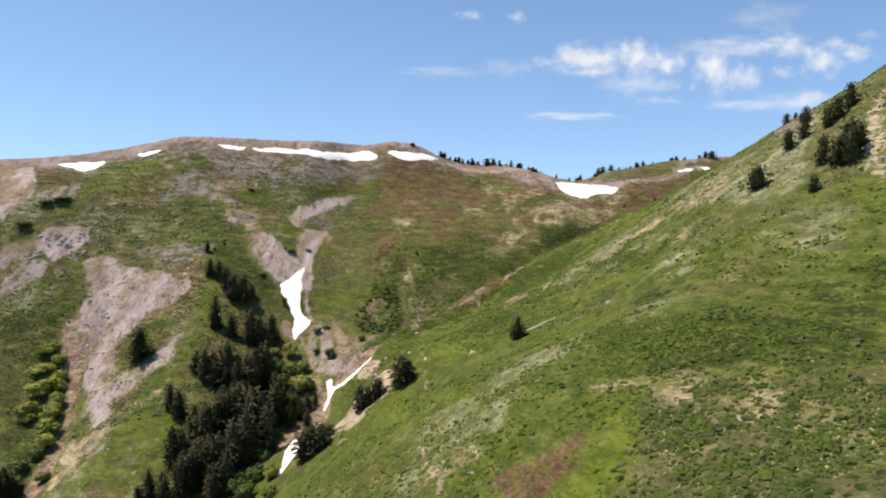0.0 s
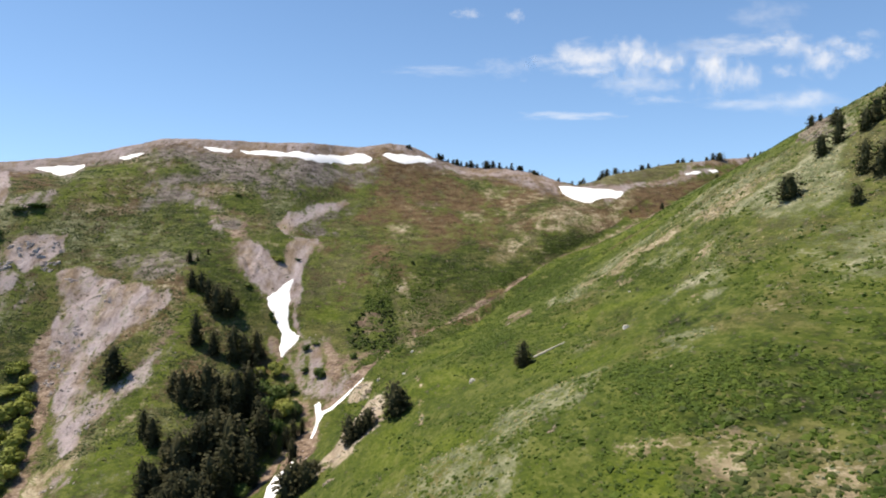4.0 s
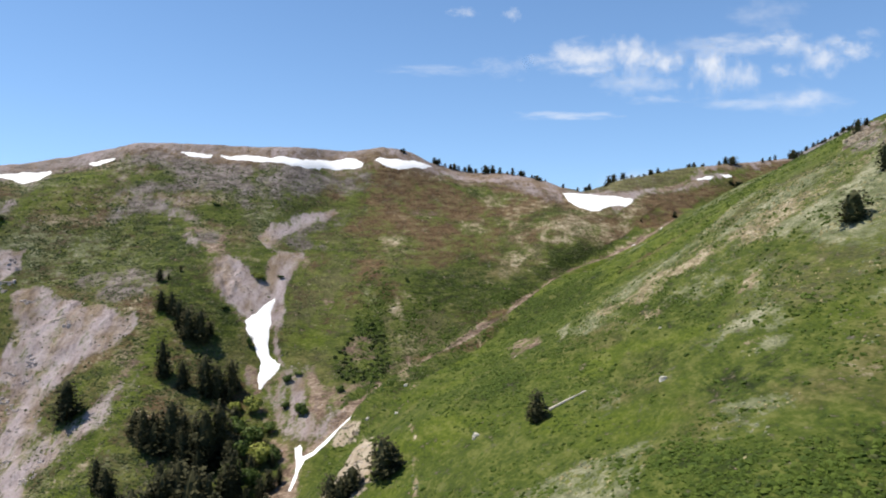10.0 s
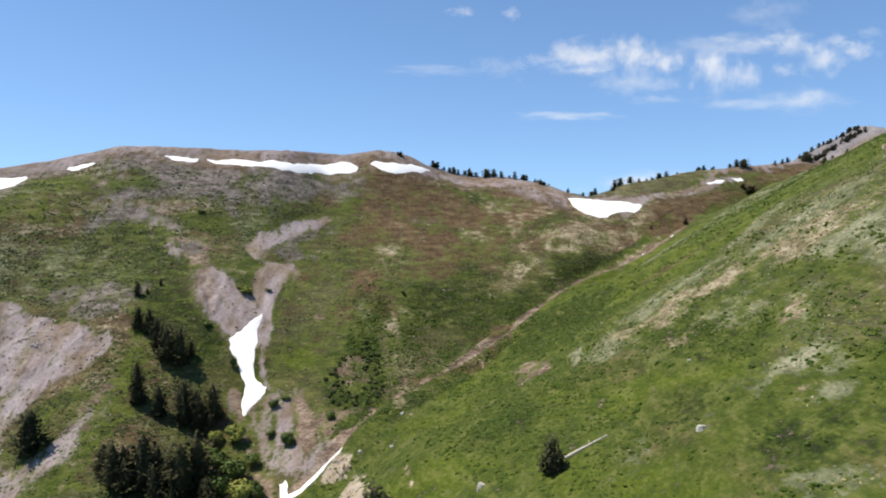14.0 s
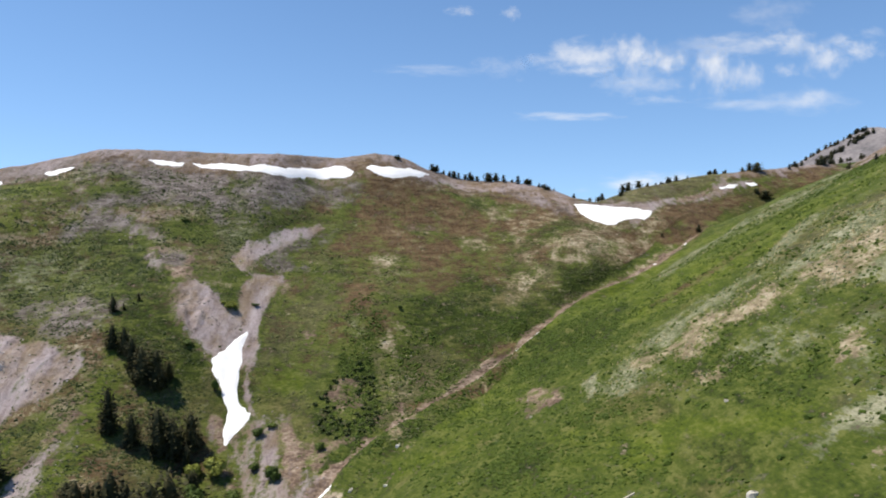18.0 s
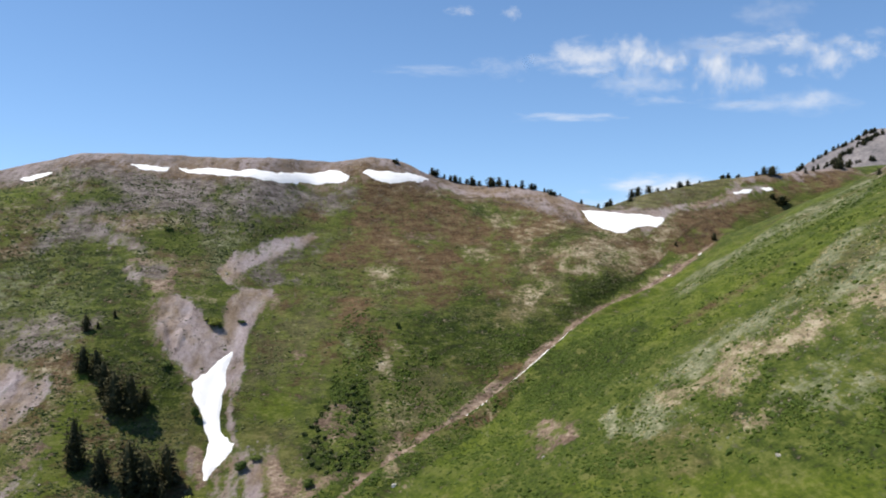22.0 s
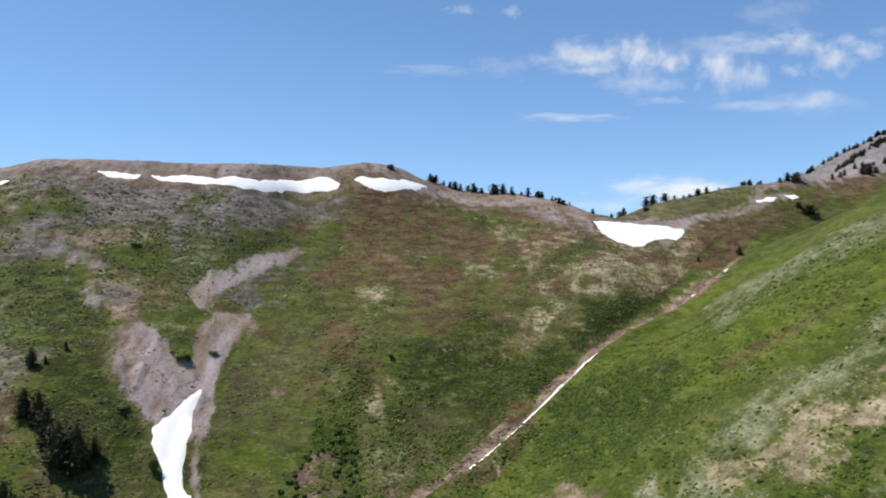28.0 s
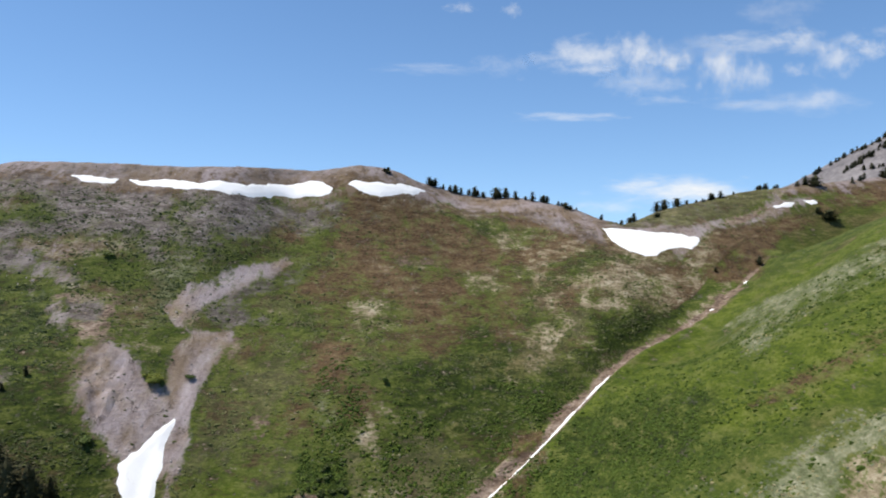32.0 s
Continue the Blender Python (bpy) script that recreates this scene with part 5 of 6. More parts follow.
FIRS_BESIDE = [
    (-71.6, 328.6, 16.1), (-68.5, 330.6, 15.3), (-62.8, 328.9, 13.2), (-60.9, 337.8, 7.2), (-44.0, 343.6, 14.4), (-40.2, 342.2, 11.0),
    (-35.6, 345.6, 10.7), (-21.8, 340.9, 16.6), (-18.9, 342.7, 11.3), (214.6, 384.8, 9.0), (241.5, 445.6, 4.6), (37.6, 324.7, 11.7),
]
FIRS_CREST = [
    (-35.6, 782.6, 5.1), (-2.7, 840.3, 7.8), (2.5, 846.2, 7.3), (9.4, 848.1, 4.7), (16.2, 847.3, 5.8), (20.4, 846.9, 7.9),
    (25.6, 846.5, 6.3), (37.6, 844.3, 9.4), (45.1, 839.8, 5.2), (56.6, 834.8, 10.3), (64.8, 830.1, 9.7), (72.2, 823.8, 7.6),
    (80.3, 820.0, 3.0), (85.9, 816.8, 8.5), (95.3, 815.9, 6.5), (98.2, 815.1, 6.0), (106.5, 808.9, 4.0), (111.4, 801.0, 5.4),
    (114.8, 798.6, 3.9),
]
FIRS_PASS = [
    (137.4, 785.6, 4.3), (150.7, 775.2, 3.7), (171.4, 809.7, 7.4), (200.2, 836.4, 9.9), (204.2, 828.5, 10.2), (213.4, 822.8, 8.1),
    (227.3, 836.4, 4.2), (166.3, 804.2, 4.9), (241.6, 837.0, 3.1), (250.4, 840.6, 6.8), (259.4, 840.8, 6.3), (273.8, 845.9, 2.6),
    (301.0, 852.6, 4.3), (307.5, 855.0, 5.9), (321.9, 862.0, 3.3), (339.5, 859.1, 4.9), (348.5, 862.6, 9.2), (355.3, 857.2, 10.8),
    (238.3, 727.3, 6.4), (200.2, 714.0, 2.9),
]
FIRS_FAR = [(395.6, 865.9, 6.4), (408.1, 873.5, 5.8), (424.4, 892.3, 7.3), (445.3, 889.2, 13.4), (452.5, 895.7, 10.9), (466.2, 906.2, 8.7),
            (303.0, 618.0, 5.5), (300.1, 585.0, 4.3), (297.5, 572.2, 2.3), (470.1, 909.4, 6.1), (447.7, 900.2, 7.3)]
FAR_LINES = [([(890, 1752), (904, 1762), (952, 1773), (988, 1764), (1016, 1744), (1038, 1735), (1053, 1717)], 34, 9, 14),
             ([(898, 1655), (922, 1657), (954, 1668), (982, 1671), (1014, 1679), (1040, 1682)], 36, 9, 16),
             ([(893, 1642), (901, 1612), (918, 1600), (923, 1573), (948, 1565)], 11, 7, 15)]
JUNIPERS = [
    (159.3, 327.9, 13.1, 11.6), (185.2, 347.0, 11.4, 8.1), (193.2, 348.0, 16.4, 8.1), (179.6, 307.0, 15.9, 7.8), (181.3, 298.0, 14.0, 10.5), (183.8, 293.3, 21.7, 12.6),
    (191.9, 297.9, 11.9, 7.0), (201.1, 339.8, 12.0, 7.9), (207.1, 341.6, 12.8, 10.0), (215.1, 343.4, 14.1, 7.3), (165.9, 289.4, 8.5, 7.9), (342.7, 814.9, 9.1, 13.1),
    (336.9, 820.9, 6.1, 7.1), (231.0, 437.0, 9.5, 7.0), (187.1, 796.1, 3.9, 7.7),
]
WILLOWS = [
    (-291.0, 472.1, 9.2, 13.4), (-280.3, 465.6, 9.1, 9.9), (-288.5, 458.7, 8.1, 16.3), (-273.3, 454.1, 9.3, 9.7), (-282.6, 440.4, 11.7, 16.4), (-274.2, 446.1, 11.1, 14.3),
    (-278.4, 423.3, 10.2, 15.1), (-262.1, 432.1, 10.8, 11.5), (-257.8, 420.3, 12.7, 13.5), (-253.1, 407.3, 11.6, 13.1), (-248.0, 395.8, 10.6, 10.6), (-272.8, 417.4, 6.7, 8.2),
    (-96.4, 427.1, 12.1, 12.9), (-114.1, 473.4, 10.9, 11.7), (-89.6, 329.6, 8.0, 8.8), (-136.3, 577.2, 4.8, 9.0), (-141.2, 577.1, 3.0, 4.2), (-124.1, 472.0, 7.1, 8.3), (-84.3, 469.8, 6.2, 5.3),
]
BUSHES = [
    (-117.6, 453.9, 12.1, 13.7), (-103.7, 442.7, 13.7, 16.5), (-108.0, 430.9, 14.2, 14.5), (-90.3, 428.9, 10.3, 10.7), (-97.4, 407.0, 13.8, 13.0), (-108.7, 415.7, 12.9, 11.8),
    (-99.6, 456.4, 8.1, 10.5), (-106.2, 325.8, 11.7, 12.3), (-99.3, 332.3, 10.4, 10.7), (-102.0, 358.1, 8.6, 10.2), (-99.4, 315.0, 9.9, 11.9), (-84.1, 303.7, 6.8, 8.2),
    (-94.5, 476.3, 5.1, 6.3), (-83.3, 467.5, 8.3, 7.5), (-254.0, 376.6, 10.1, 13.5), (-250.4, 387.2, 8.6, 10.4), (-232.8, 366.9, 6.6, 9.8), (-248.6, 363.3, 9.8, 13.0),
    (-61.4, 481.8, 5.1, 6.0),
]
BUSHES_FAR = [
    (-363.2, 557.5, 7.6, 17.2), (-349.0, 591.1, 5.1, 19.4), (-357.0, 582.5, 5.5, 15.1),
    (-97.7, 496.6, 5.7, 7.6), (-91.9, 501.4, 2.9, 7.1), (-80.3, 465.3, 6.7, 5.8), (-129.0, 520.9, 8.4, 5.4), (-152.6, 542.5, 3.5, 7.1), (-122.1, 584.5, 2.4, 6.1),
    (-192.8, 648.2, 2.1, 7.2), (-23.8, 583.7, 4.3, 3.7),
]
TAN_CRAGS = [
    (209.4, 398.7, 2.8), (211.4, 396.1, 3.4), (208.4, 379.9, 4.0), (207.0, 364.8, 4.4), (199.9, 345.3, 3.0), (210.9, 319.3, 4.4),
    (200.9, 299.3, 4.2), (192.8, 293.0, 3.6), (188.3, 278.5, 3.9), (209.1, 322.9, 2.8), (-55.4, 334.1, 4.8), (-50.2, 339.6, 4.8),
    (217.7, 419.8, 6.0), (224.7, 426.2, 6.5), (239.7, 447.3, 7.0), (225.1, 419.9, 5.5), (233.0, 427.5, 7.0), (217.7, 402.1, 4.5), (230.0, 436.0, 7.5), (236.0, 421.2, 5.0),
    (-47.7, 352.3, 4.4), (-49.5, 313.1, 3.4), (-47.8, 434.0, 5.4), (-36.1, 376.8, 4.7), (-29.4, 345.1, 3.7), (-50.7, 442.7, 3.9),
]
GREY_CRAGS = [
    (-325.9, 551.0, 10.6), (-312.9, 562.6, 8.7), (-287.6, 534.3, 6.2), (-253.5, 519.5, 7.0), (-235.4, 458.9, 3.6), (-262.0, 474.3, 4.6),
    (-250.0, 457.7, 4.5), (-216.8, 421.2, 4.9), (-217.4, 380.9, 4.5), (-212.2, 365.8, 3.6), (-341.7, 537.3, 8.3), (-338.5, 509.6, 6.9),
    (-261.0, 497.6, 5.8), (-396.9, 594.3, 6.9), (-260.5, 488.0, 4.7), (-267.1, 468.1, 4.1), (-217.5, 430.3, 3.8),
    (-268.1, 477.8, 6), (-258.1, 471.5, 5), (-266.7, 467.3, 6), (-257.6, 459.6, 7), (-241.2, 439.4, 6), (-278.6, 473.8, 5),
    (-263.9, 524.0, 6), (-256.9, 526.9, 5), (-330.5, 557.4, 8), (-309.8, 547.8, 9), (-312.4, 542.0, 8), (-219.8, 427.2, 5),
    (-221.3, 421.7, 5), (-340.9, 550.3, 8), (-340.4, 535.2, 8), (-273.8, 492.8, 5), (-264.7, 500.7, 5),
]
PALE_BOULDERS = [(15.5, 338.4, 3.4), (95.1, 354.7, 1.8), (-18.8, 460.4, 2.6), (-22.8, 433.3, 2.2), (79.2, 304.6, 4.0), (-39.9, 442.8, 3.0), (14.6, 336.1, 2.0)]
LOG = [(43.3, 329.9), (58.6, 333.8)]
for x, y, h in FIRS_ABOVE + FIRS_BELOW:
    conifer(x, y, h, "tall dark green fir in a dense stand beside the gully" if h > 14 else "small dark green fir on the slope beside the gully", "firs beside the gully")
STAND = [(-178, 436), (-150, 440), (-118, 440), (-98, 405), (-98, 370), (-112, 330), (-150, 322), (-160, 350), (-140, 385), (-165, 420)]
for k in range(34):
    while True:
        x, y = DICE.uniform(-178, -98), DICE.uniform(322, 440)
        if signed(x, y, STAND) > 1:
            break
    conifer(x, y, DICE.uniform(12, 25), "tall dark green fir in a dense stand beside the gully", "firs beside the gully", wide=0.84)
for x, y, h in FIRS_BANK:
    conifer(x, y, h, "slender dark green fir on the bank of the gully", "firs beside the gully")
for x, y, h in FIRS_BESIDE:
    conifer(x, y, h * 1.08, "dark green fir standing on the grassy slope", "firs on the grassy slope", SQUAT_KINDS, 1.25)
CREST_TREES = [t for x, y, h in FIRS_CREST + FIRS_PASS for t in [(x, y, h), (x + DICE.uniform(-3, 3), y + DICE.uniform(0, 4), h * DICE.uniform(0.45, 0.8)), (x + DICE.uniform(-6, 6), y + DICE.uniform(0, 5), h * DICE.uniform(0.4, 0.8))][:DICE.choice((1, 2, 3))]]
for x, y, h in CREST_TREES:
    conifer(x, y, 0.95 * h + 0.7, "short dark conifer standing on the mountain crest", "conifers on the crest", CREST_KINDS, 1.55)
FAR_TREES = list(FIRS_FAR)
for rib, count, low, high in FAR_LINES:
    for k in range(count):
        i = DICE.uniform(0, len(rib) - 1.01)
        (ax, ay), (bx, by), f = rib[int(i)], rib[int(i) + 1], i % 1
        FAR_TREES.append((ax + f * (bx - ax) + DICE.gauss(0, 4), ay + f * (by - ay) + DICE.gauss(0, 6), DICE.uniform(low, high)))
for x, y, h in FAR_TREES:
    conifer(x, y, h * 0.92 + 0.6, "dark conifer on the far rocky mountainside", "conifers on the far mountain", CREST_KINDS, 1.25)
for x, y, h, w in JUNIPERS:
    conifer(x, y, h, "dense dark green conifer on a dry rocky slope", "conifers on the rocky slope", ROUND_KINDS, 1.2 * w / h)
for x, y, h, w in WILLOWS:
    bush("willow", x, y, h * 1.1, w * 1.3, "bright yellow-green willow bush beside bare earth", "willow bushes")
for x, y, h, w in BUSHES + BUSHES_FAR:
    bush("broad", x, y, h, w, "dark green leafy bush beside the gully", "leafy bushes")
# a ring of dark bushes round a bare spot, and a strip of them above the creek
THICKET = [(-70, 516), (-63, 532), (-47, 543), (-37, 535), (-30, 506), (-38, 489), (-53, 487), (-66, 498)]
BARE_SPOT = [(-62, 518), (-55, 530), (-43, 526), (-42, 506), (-53, 502)]
placed = 0
while placed < 90:
    x, y = DICE.uniform(-70, -30), DICE.uniform(487, 543)
    if signed(x, y, THICKET) > 0 and (signed(x, y, BARE_SPOT) < 0 or DICE.random() < 0.08):
        bush("scrub", x, y, DICE.uniform(1.2, 2.2), DICE.uniform(2.2, 4.0), "low dark green bush in a thicket on the green slope", "thicket bushes")
        placed += 1


# ---- low growth and stones ----
def scatter(count, x0, x1, y0, y1, keep, seed):
    """Places in plan, kept by a chance field."""
    r = np.random.RandomState(seed)
    x, y = r.uniform(x0, x1, count), r.uniform(y0, y1, count)
    ok = r.rand(count) < keep(x, y)
    return x[ok], y[ok]


def clump_templates(seed, kinds, ring, spiky):
    r = np.random.RandomState(seed)
    out = []
    for k in range(kinds):
        v = [(0, 0, 1.0 + r.uniform(-0.2, 0.2))]
        for m, z in ((0.70, 0.66), (1.0, -0.35)):
            for q in range(ring):
                w = 2 * math.pi * (q + r.uniform(-0.3, 0.3)) / ring
                g = m * r.uniform(1 - spiky, 1 + spiky)
                v.append((g * math.cos(w), g * math.sin(w), z * r.uniform(1 - spiky, 1 + spiky)))
        f = [(0, 1 + q, 1 + (q + 1) % ring) for q in range(ring)]
        for q in range(ring):
            a, b = 1 + q, 1 + (q + 1) % ring
            f += [(a, a + ring, b + ring), (a, b + ring, b)]
        out.append((np.array(v), np.array(f)))
    return out


def strew(name, x, y, rad, tall, mat, seed, label, category, ring=6, spiky=0.3, sink=0.1, level=False, smooth=False):
    r = np.random.RandomState(seed)
    kinds = clump_templates(seed, 7, ring, spiky)
    z = lie(HEIGHT, x, y) - sink
    pick = r.randint(0, len(kinds), len(x))
    turn = r.uniform(0, 2 * math.pi, len(x)) if not level else r.uniform(-0.25, 0.25, len(x)) + math.pi * r.randint(0, 2, len(x))
    vs, fs, off = [], [], 0
    for k, (v, f) in enumerate(kinds):
        m = pick == k
        c, s = np.cos(turn[m])[:, None], np.sin(turn[m])[:, None]
        px = (v[:, 0] * c - v[:, 1] * s) * rad[m][:, None] + x[m][:, None]
        py = (v[:, 0] * s + v[:, 1] * c) * (rad[m] * r.uniform(*((0.4, 0.75) if level else (0.7, 1.1)), m.sum()))[:, None] + y[m][:, None]
        pz = v[:, 2] * tall[m][:, None] + z[m][:, None]
        vs.append(np.stack([px, py, pz], -1).reshape(-1, 3))
        fs.append((f[None] + (np.arange(m.sum()) * len(v))[:, None, None] + off).reshape(-1, 3))
        off += m.sum() * len(v)
    ob = new(name, mesh_of(name, np.concatenate(vs), np.concatenate(fs), mat, smooth))
    return tagged(ob, label, category, kind="stuff")


BARE = np.clip(1.7 * COVER["rock"] + 0.45 * COVER["stony"] + COVER["mud"] + COVER["cliff"] + 2 * SNOW_ON, 0, 1)


def heath_chance(x, y):
    streak = noise2(x * 0.9 + y * 0.5, y * 0.6 - x * 0.5, 8, 42)
    patch = np.clip(0.40 + 0.7 * noise2(x, y, 34, 41) + 0.9 * streak + 0.5 * noise2(x, y, 3.5, 48), 0.03, 1)
    c = patch * (0.28 + 1.5 * lie(COVER["dark"], x, y)) * (1 - 0.95 * lie(BARE, x, y)) * (1 - 0.7 * lie(COVER["tan"], x, y)) * (1 - 0.3 * lie(COVER["lime"], x, y)) * (1 - 0.35 * lie(COVER["dry"], x, y)) * (1 - 0.75 * lie(COVER["sage"], x, y) * (y > 280)) * (1 - 0.85 * lie(BARE_SOIL, x, y))
    return np.clip(c, 0, 1)


def pale_chance(x, y):
    c = -0.12 + 1.1 * np.maximum(lie(COVER["sage"], x, y), np.maximum(1.1 * lie(COVER["tan"], x, y), 0.8 * lie(COVER["dry"], x, y)))
    return np.clip(c * (0.55 + 0.9 * noise2(x, y, 12, 43)) * (1 - 0.8 * lie(BARE, x, y)) * (1 - 0.75 * lie(COVER["dark"], x, y)) * (1 - 0.6 * lie(COVER["lime"], x, y)), 0, 1)


def far_heath_chance(x, y):
    streak = 0.8 * noise2(x * 0.35, y, 5, 45) + 0.4 * noise2(x * 0.5, y, 2.5, 47) + 0.4 * noise2(x, y, 30, 46)
    c = np.clip(0.42 + 1.8 * streak, 0.03, 1) * (0.75 + 0.7 * lie(COVER["dark"], x, y)) * (1 - 0.35 * lie(BARE_SOIL, x, y)) * (1 - 0.6 * lie(MEADOW, x, y)) * (1 - 0.97 * lie(BARE, x, y)) * np.clip(lie(HEADWALL, x, y) + lie(FLANK, x, y), 0, 1) * np.clip(1.3 - 1.05 * lie(COVER["brown"], x, y) - 0.3 * lie(FLANK, x, y), 0.15, 1.1)
    return c * np.clip(1 - (lie(Z0, x, y) - lie(TOP, x, y) + 14) / 10, 0.15, 1)


x, y = scatter(330000, -60, 330, 120, 600, heath_chance, 51)
r = np.random.RandomState(53)
rad = r.uniform(0.3, 0.85, len(x)) * (1 + 0.7 * (r.rand(len(x)) < 0.15)) * (1 + 0.2 * lie(COVER["dry"], x, y) * (x > 60) * (y < 400))
strew("low_shrubs", x, y, rad, rad * r.uniform(0.45, 0.8, len(x)), HEATH, 54, "low green shrubs scattered over the slopes", "shrubs", 5, 0.5)
x, y = scatter(150000, -400, 300, 390, 850, far_heath_chance, 52)
rad = r.uniform(0.4, 0.95, len(x)) * (1 + 0.7 * (r.rand(len(x)) < 0.12))
strew("slope_shrubs", x, y, rad, rad * r.uniform(0.35, 0.6, len(x)), OLIVE, 55, "low dark green shrubs in level streaks on bare slopes", "shrubs", 6, 0.5, level=True)


def broad_chance(x, y):
    c = np.clip(0.55 + 0.8 * noise2(x, y, 9, 81) + 0.5 * noise2(x, y, 3.5, 82), 0.04, 1)
    return c * np.clip(1.25 * lie(COVER["dry"], x, y) + 0.30 * lie(COVER["dark"], x, y) - 0.1, 0, 1) * (1 - 0.9 * lie(BARE_SOIL, x, y)) * np.clip((x - 38) / 12, 0, 1) * np.clip((235 - y) / 20, 0, 1)


x, y = scatter(42000, 30, 200, 70, 240, broad_chance, 83)
rad = r.uniform(0.5, 1.25, len(x)) * (1 + 0.5 * (r.rand(len(x)) < 0.2))
pick = r.rand(len(x))
for lo, hi, mat, name, label in ((0.0, 0.50, HEATH, "green_shrubs", "rounded green shrubs on the dry near slope"), (0.50, 0.93, OLIVE, "olive_shrubs", "rounded olive shrubs on the dry near slope"), (0.93, 1.0, SCRUB, "dark_shrubs", "rounded dark shrubs on the dry near slope")):
    m = (pick >= lo) & (pick < hi)
    strew(name, x[m], y[m], rad[m], rad[m] * r.uniform(0.38, 0.68, m.sum()), mat, 84, label, "shrubs", 8, 0.6)


def scrub_chance(x, y):
    streak = 0.8 * noise2(x * 0.35, y, 4, 65) + 0.5 * noise2(x * 0.5, y, 2, 67) + 0.22 * noise2(x * 0.6, y, 24, 66)
    return np.clip(0.45 + 1.7 * streak, 0.04, 1) * (1 - 0.95 * lie(BARE, x, y)) * lie(FLANK, x, y) * (1 - 0.3 * lie(MEADOW, x, y)) * (1 - np.clip(1.5 * lie(crest, x, y), 0, 0.95))


x, y = scatter(120000, -400, -110, 400, 770, scrub_chance, 56)
rad = r.uniform(0.35, 0.9, len(x)) * (1 + 0.5 * (r.rand(len(x)) < 0.15))
strew("dark_scrub", x, y, rad, rad * r.uniform(0.4, 0.7, len(x)), SCRUB, 57, "dark green scrub in level streaks on the dry flank", "shrubs", 5, 0.5, level=True)
near = scatter(90000, -60, 330, 120, 560, pale_chance, 61)
far = scatter(36000, -400, 360, 380, 840, pale_chance, 62)
x, y = np.concatenate([near[0], far[0]]), np.concatenate([near[1], far[1]])
rad = r.uniform(0.3, 0.75, len(x))
half = r.rand(len(x)) < 0.5
strew("sagebrush", x[half], y[half], rad[half], rad[half] * 0.75, SAGE, 64, "pale grey-green sagebrush tufts on the slopes", "shrubs", 5, 0.45)
strew("dry_grass", x[~half], y[~half], rad[~half] * 0.9, rad[~half] * 0.8, STRAW, 65, "straw-coloured tufts of dry grass on the slopes", "grass", 5, 0.55)


def stone_chance(x, y):
    return np.clip(0.75 * lie(COVER["rock"], x, y) + 0.8 * lie(COVER["cliff"], x, y) + 0.25 * lie(COVER["mud"], x, y), 0, 1) * (lie(SNOW_ON, x, y) < 0.5) * np.clip(0.5 + noise2(x, y, 15, 44), 0.05, 1)


x, y = scatter(60000, -400, 360, 300, 840, stone_chance, 71)
rad = 0.18 + 0.75 * r.rand(len(x)) ** 3
strew("scree_stones", x, y, rad, rad * 0.7, GREYSTONE, 72, "loose grey limestone stones on the scree", "stones", 5, 0.35)


def block_mesh(seed, mat):
    """An angular bedded block about 1 m wide."""
    r = np.random.RandomState(seed)
    v, f = [], []
    w, tilt = r.uniform(0, 3), r.uniform(-0.25, 0.25)
    for z, m in ((-1.2, 1.1), (0.1, 1.05), (0.32, 0.9), (0.42, 0.62)):
        for q in range(7):
            a = 2 * math.pi * q / 7 + w
            px, py = 0.5 * m * math.cos(a) * r.uniform(0.75, 1.15), 0.5 * m * math.sin(a) * r.uniform(0.75, 1.15)
            v.append((px, py, z + tilt * px + r.uniform(-0.04, 0.04)))
    for lv in range(3):
        for q in range(7):
            p, n = lv * 7 + q, lv * 7 + (q + 1) % 7
            f.append((p, n, n + 7, p + 7))
    f += [(21, 22, 23, 24), (24, 25, 26, 27)]
    return mesh_of("block", v, f, mat)


for spots, mat, label, group in ((TAN_CRAGS, TANSTONE, "jagged tan limestone outcrop jutting from the slope", "tan outcrops"), (GREY_CRAGS, GREYSTONE, "broken grey limestone ledge in the scree", "grey ledges")):
    shapes = [block_mesh(s, mat) for s in (81, 82, 83, 84, 85)]
    for x, y, w in spots:
        crag = new("rock_outcrop")
        crag.matrix_world = pose(x, y, float(lie(HEIGHT, x, y)), 0, 0, DICE.uniform(-30, 30))
        for k in range(9):
            dx, dy = DICE.uniform(-0.7, 0.7) * w, DICE.uniform(-0.25, 0.25) * w
            block = part("block", DICE.choice(shapes), crag)
            at = crag.matrix_world @ Vector((dx, dy, 0))
            s = w * (DICE.uniform(0.22, 0.55) if mat == TANSTONE else DICE.uniform(0.14, 0.36))
            block.matrix_basis = pose(dx, dy, float(lie(HEIGHT, at.x, at.y)) - crag.location.z - (0.0 if mat == TANSTONE else 0.10) * s, 0, 0, DICE.uniform(0, 360)) @ Matrix.Diagonal((s * 1.7, s * 1.1, s * 0.6, 1))
        tagged(crag, label, "rock", group)


for x, y, w in PALE_BOULDERS:
    stone = new("boulder", block_mesh(int(10 * w) + int(abs(x)), PALESTONE))
    stone.matrix_world = pose(x, y, float(lie(HEIGHT, x, y)) + 0.05 * w, 6, -8, DICE.uniform(0, 360)) @ Matrix.Diagonal((w, 0.62 * w, 0.55 * w, 1))
    tagged(stone, "pale bleached limestone boulder lying in the grass", "rock", "pale boulders")


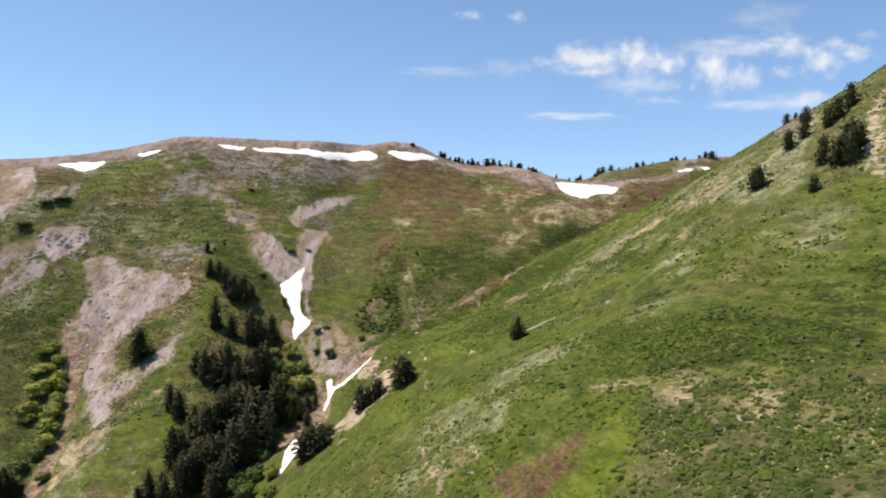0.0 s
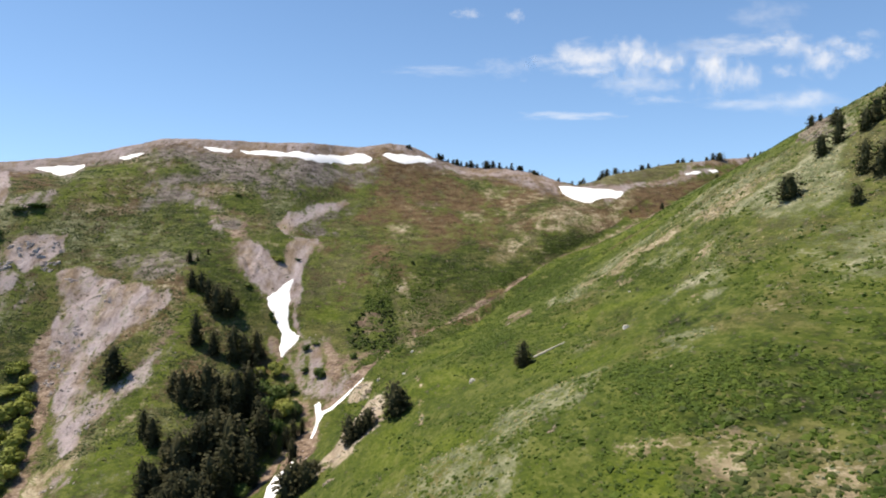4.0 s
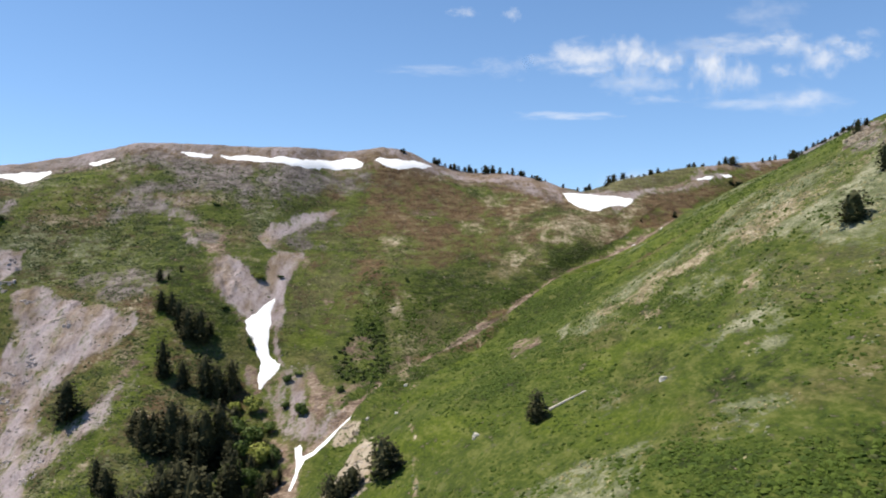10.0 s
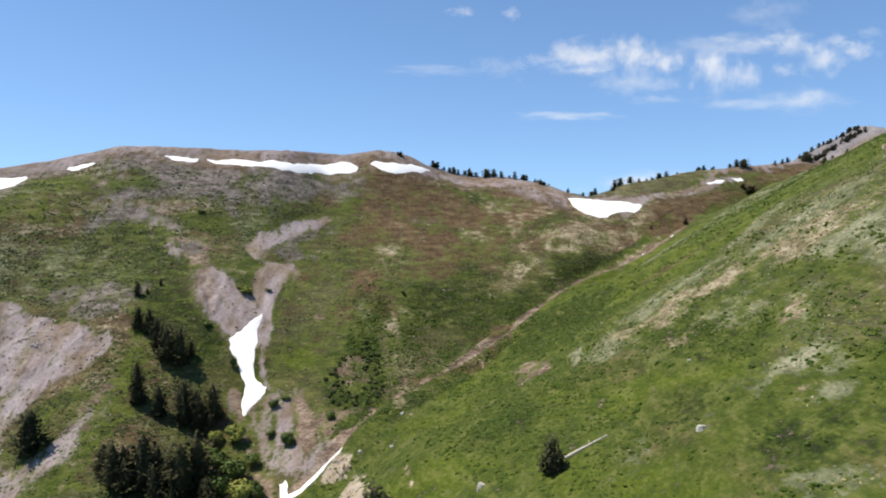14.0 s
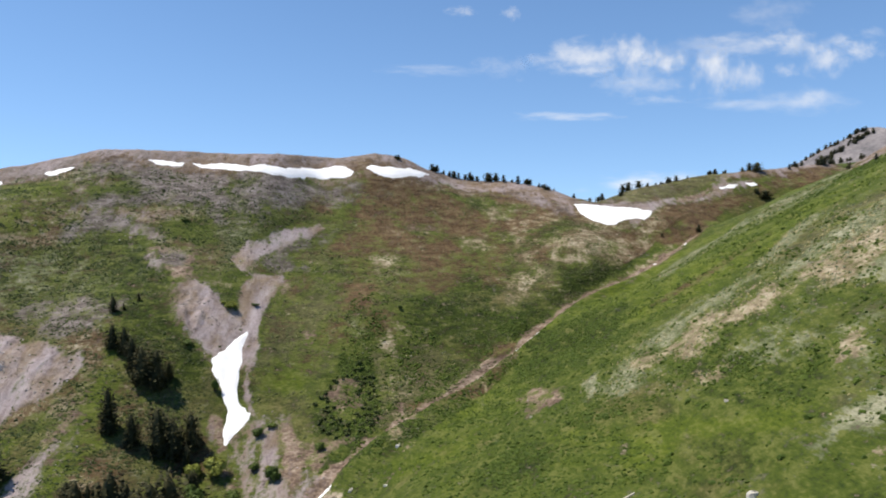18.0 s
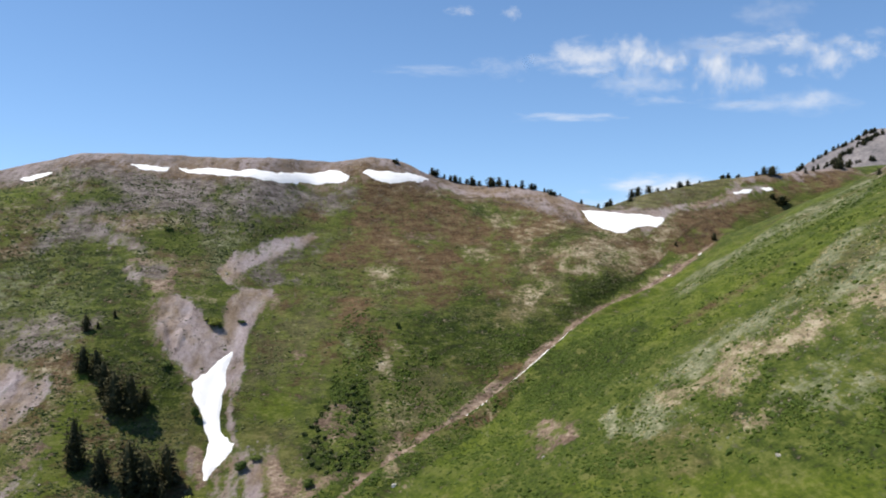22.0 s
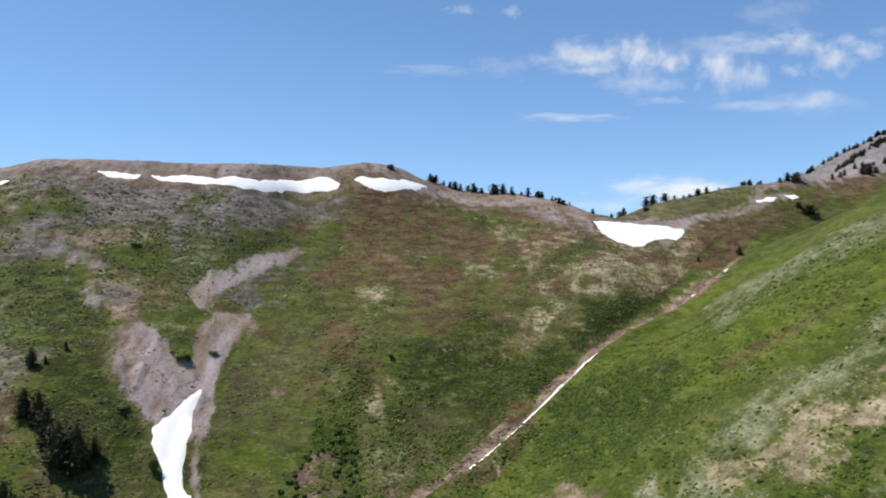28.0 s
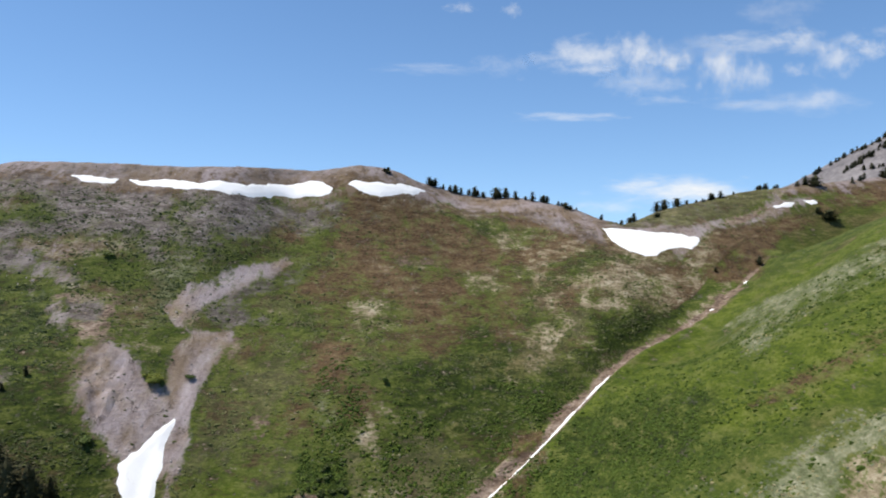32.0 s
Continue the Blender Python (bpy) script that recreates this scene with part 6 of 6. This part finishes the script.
def fallen_log(a, b):
    """A bleached trunk with a few broken limbs, lying along the slope."""
    pa, pb = Vector((*a, float(lie(HEIGHT, *a)) + 0.25)), Vector((*b, float(lie(HEIGHT, *b)) + 0.25))
    root, axis = pa, pb - pa
    log = new("fallen_log")
    log.matrix_world = Matrix.Translation(root) @ axis.to_track_quat("Z", "Y").to_matrix().to_4x4()
    ln, n = axis.length, 8

    def stick(base, tip, r0, r1):
        v, f, d = [], [], (tip - base)
        q = d.to_track_quat("Z", "Y")
        for k in range(7):
            t = k / 6
            for s in range(n):
                w = 2 * math.pi * s / n
                v.append(base + d * t + q @ Vector((math.cos(w), math.sin(w), 0)) * (r0 + (r1 - r0) * t) + Vector((0.1, 0.06, 0)) * math.sin(5 * t) * (0.5 if r0 > 0.2 else 0.1))
            if k:
                f += [((k - 1) * n + s, (k - 1) * n + (s + 1) % n, k * n + (s + 1) % n, k * n + s) for s in range(n)]
        f.append(tuple(range(3, -1, -1)))
        return mesh_of("wood", [tuple(p) for p in v], f, DEADWOOD, True)

    part("trunk", stick(Vector((0, 0, 0)), Vector((0, 0, ln)), 0.72, 0.24), log)
    for t, w in ((0.55, 0.5), (0.68, 2.6), (0.8, 4.4)):
        base = Vector((0.1, 0.06, 0)) * math.sin(5 * t) * 0.5 + Vector((0, 0, ln * t))
        part("limb", stick(base, base + Vector((math.cos(w), math.sin(w), 0.9)) * 1.6, 0.16, 0.05), log)
    return tagged(log, "bleached fallen log lying beside a fir on the grass", "log")


fallen_log(LOG[0], LOG[1])


# ---- clouds ----
def cloud_mesh():
    """A low dome of 2 by 2 units with a bulging side."""
    u, w = np.meshgrid(np.linspace(-1, 1, 25), np.linspace(-1, 1, 17))
    d = np.clip(1 - u * u - w * w, 0, 1)
    i = np.arange(u.size).reshape(u.shape)
    q = np.stack([i[:-1, :-1], i[:-1, 1:], i[1:, 1:], i[1:, :-1]], -1).reshape(-1, 4)
    return mesh_of("cloud", np.stack([u, -0.15 * np.sqrt(d), w], -1).reshape(-1, 3), q, CLOUD, True)


CLOUD_SHAPE = cloud_mesh()


def cloud(x, z, wide, high, density, label="small white fair-weather cloud in the blue sky"):
    ob = new("cloud", CLOUD_SHAPE)
    ob.matrix_world = Matrix.Translation((x, 3750, z)) @ Matrix.Diagonal((wide, 60, high, 1))
    ob["density"] = 0.66 * density
    return tagged(ob, label, "cloud", "clouds", "structure")


cloud(821, 899, 343, 118, 1.00)
cloud(1090, 889, 183, 140, 1.00)
cloud(1287, 864, 138, 81, 0.90)
cloud(1156, 749, 252, 91, 0.60)
cloud(997, 742, 161, 65, 0.35)
cloud(1559, 801, 184, 172, 1.00)
cloud(1519, 867, 92, 81, 0.80)
cloud(1718, 789, 138, 119, 0.60)
cloud(1360, 914, 206, 81, 0.30)
cloud(1708, 960, 344, 75, 0.70)
cloud(1984, 976, 206, 86, 0.95)
cloud(2233, 985, 115, 59, 0.50)
cloud(2172, 879, 172, 113, 0.75)
cloud(2368, 929, 161, 70, 0.75)
cloud(1950, 823, 92, 49, 0.50)
cloud(1986, 647, 415, 81, 0.42)
cloud(2098, 663, 184, 86, 0.50)
cloud(1651, 635, 299, 43, 0.45)
cloud(1220, 658, 184, 38, 0.50)
cloud(729, 567, 345, 35, 0.80)
cloud(1, 821, 343, 37, 0.40)
cloud(363, 834, 183, 75, 0.35)
cloud(152, 1140, 105, 37, 0.60)
cloud(426, 1128, 68, 48, 0.45)
cloud(1863, 1140, 297, 118, 0.30)
cloud(1438, 976, 137, 54, 0.30)
cloud(600, 874, 137, 43, 0.40)
cloud(2423, 1022, 115, 43, 0.30)
cloud(1304, 191, 558, 94, 1.50)
cloud(950, 87, 245, 58, 0.60)
cloud(1506, 150, 268, 68, 0.80)
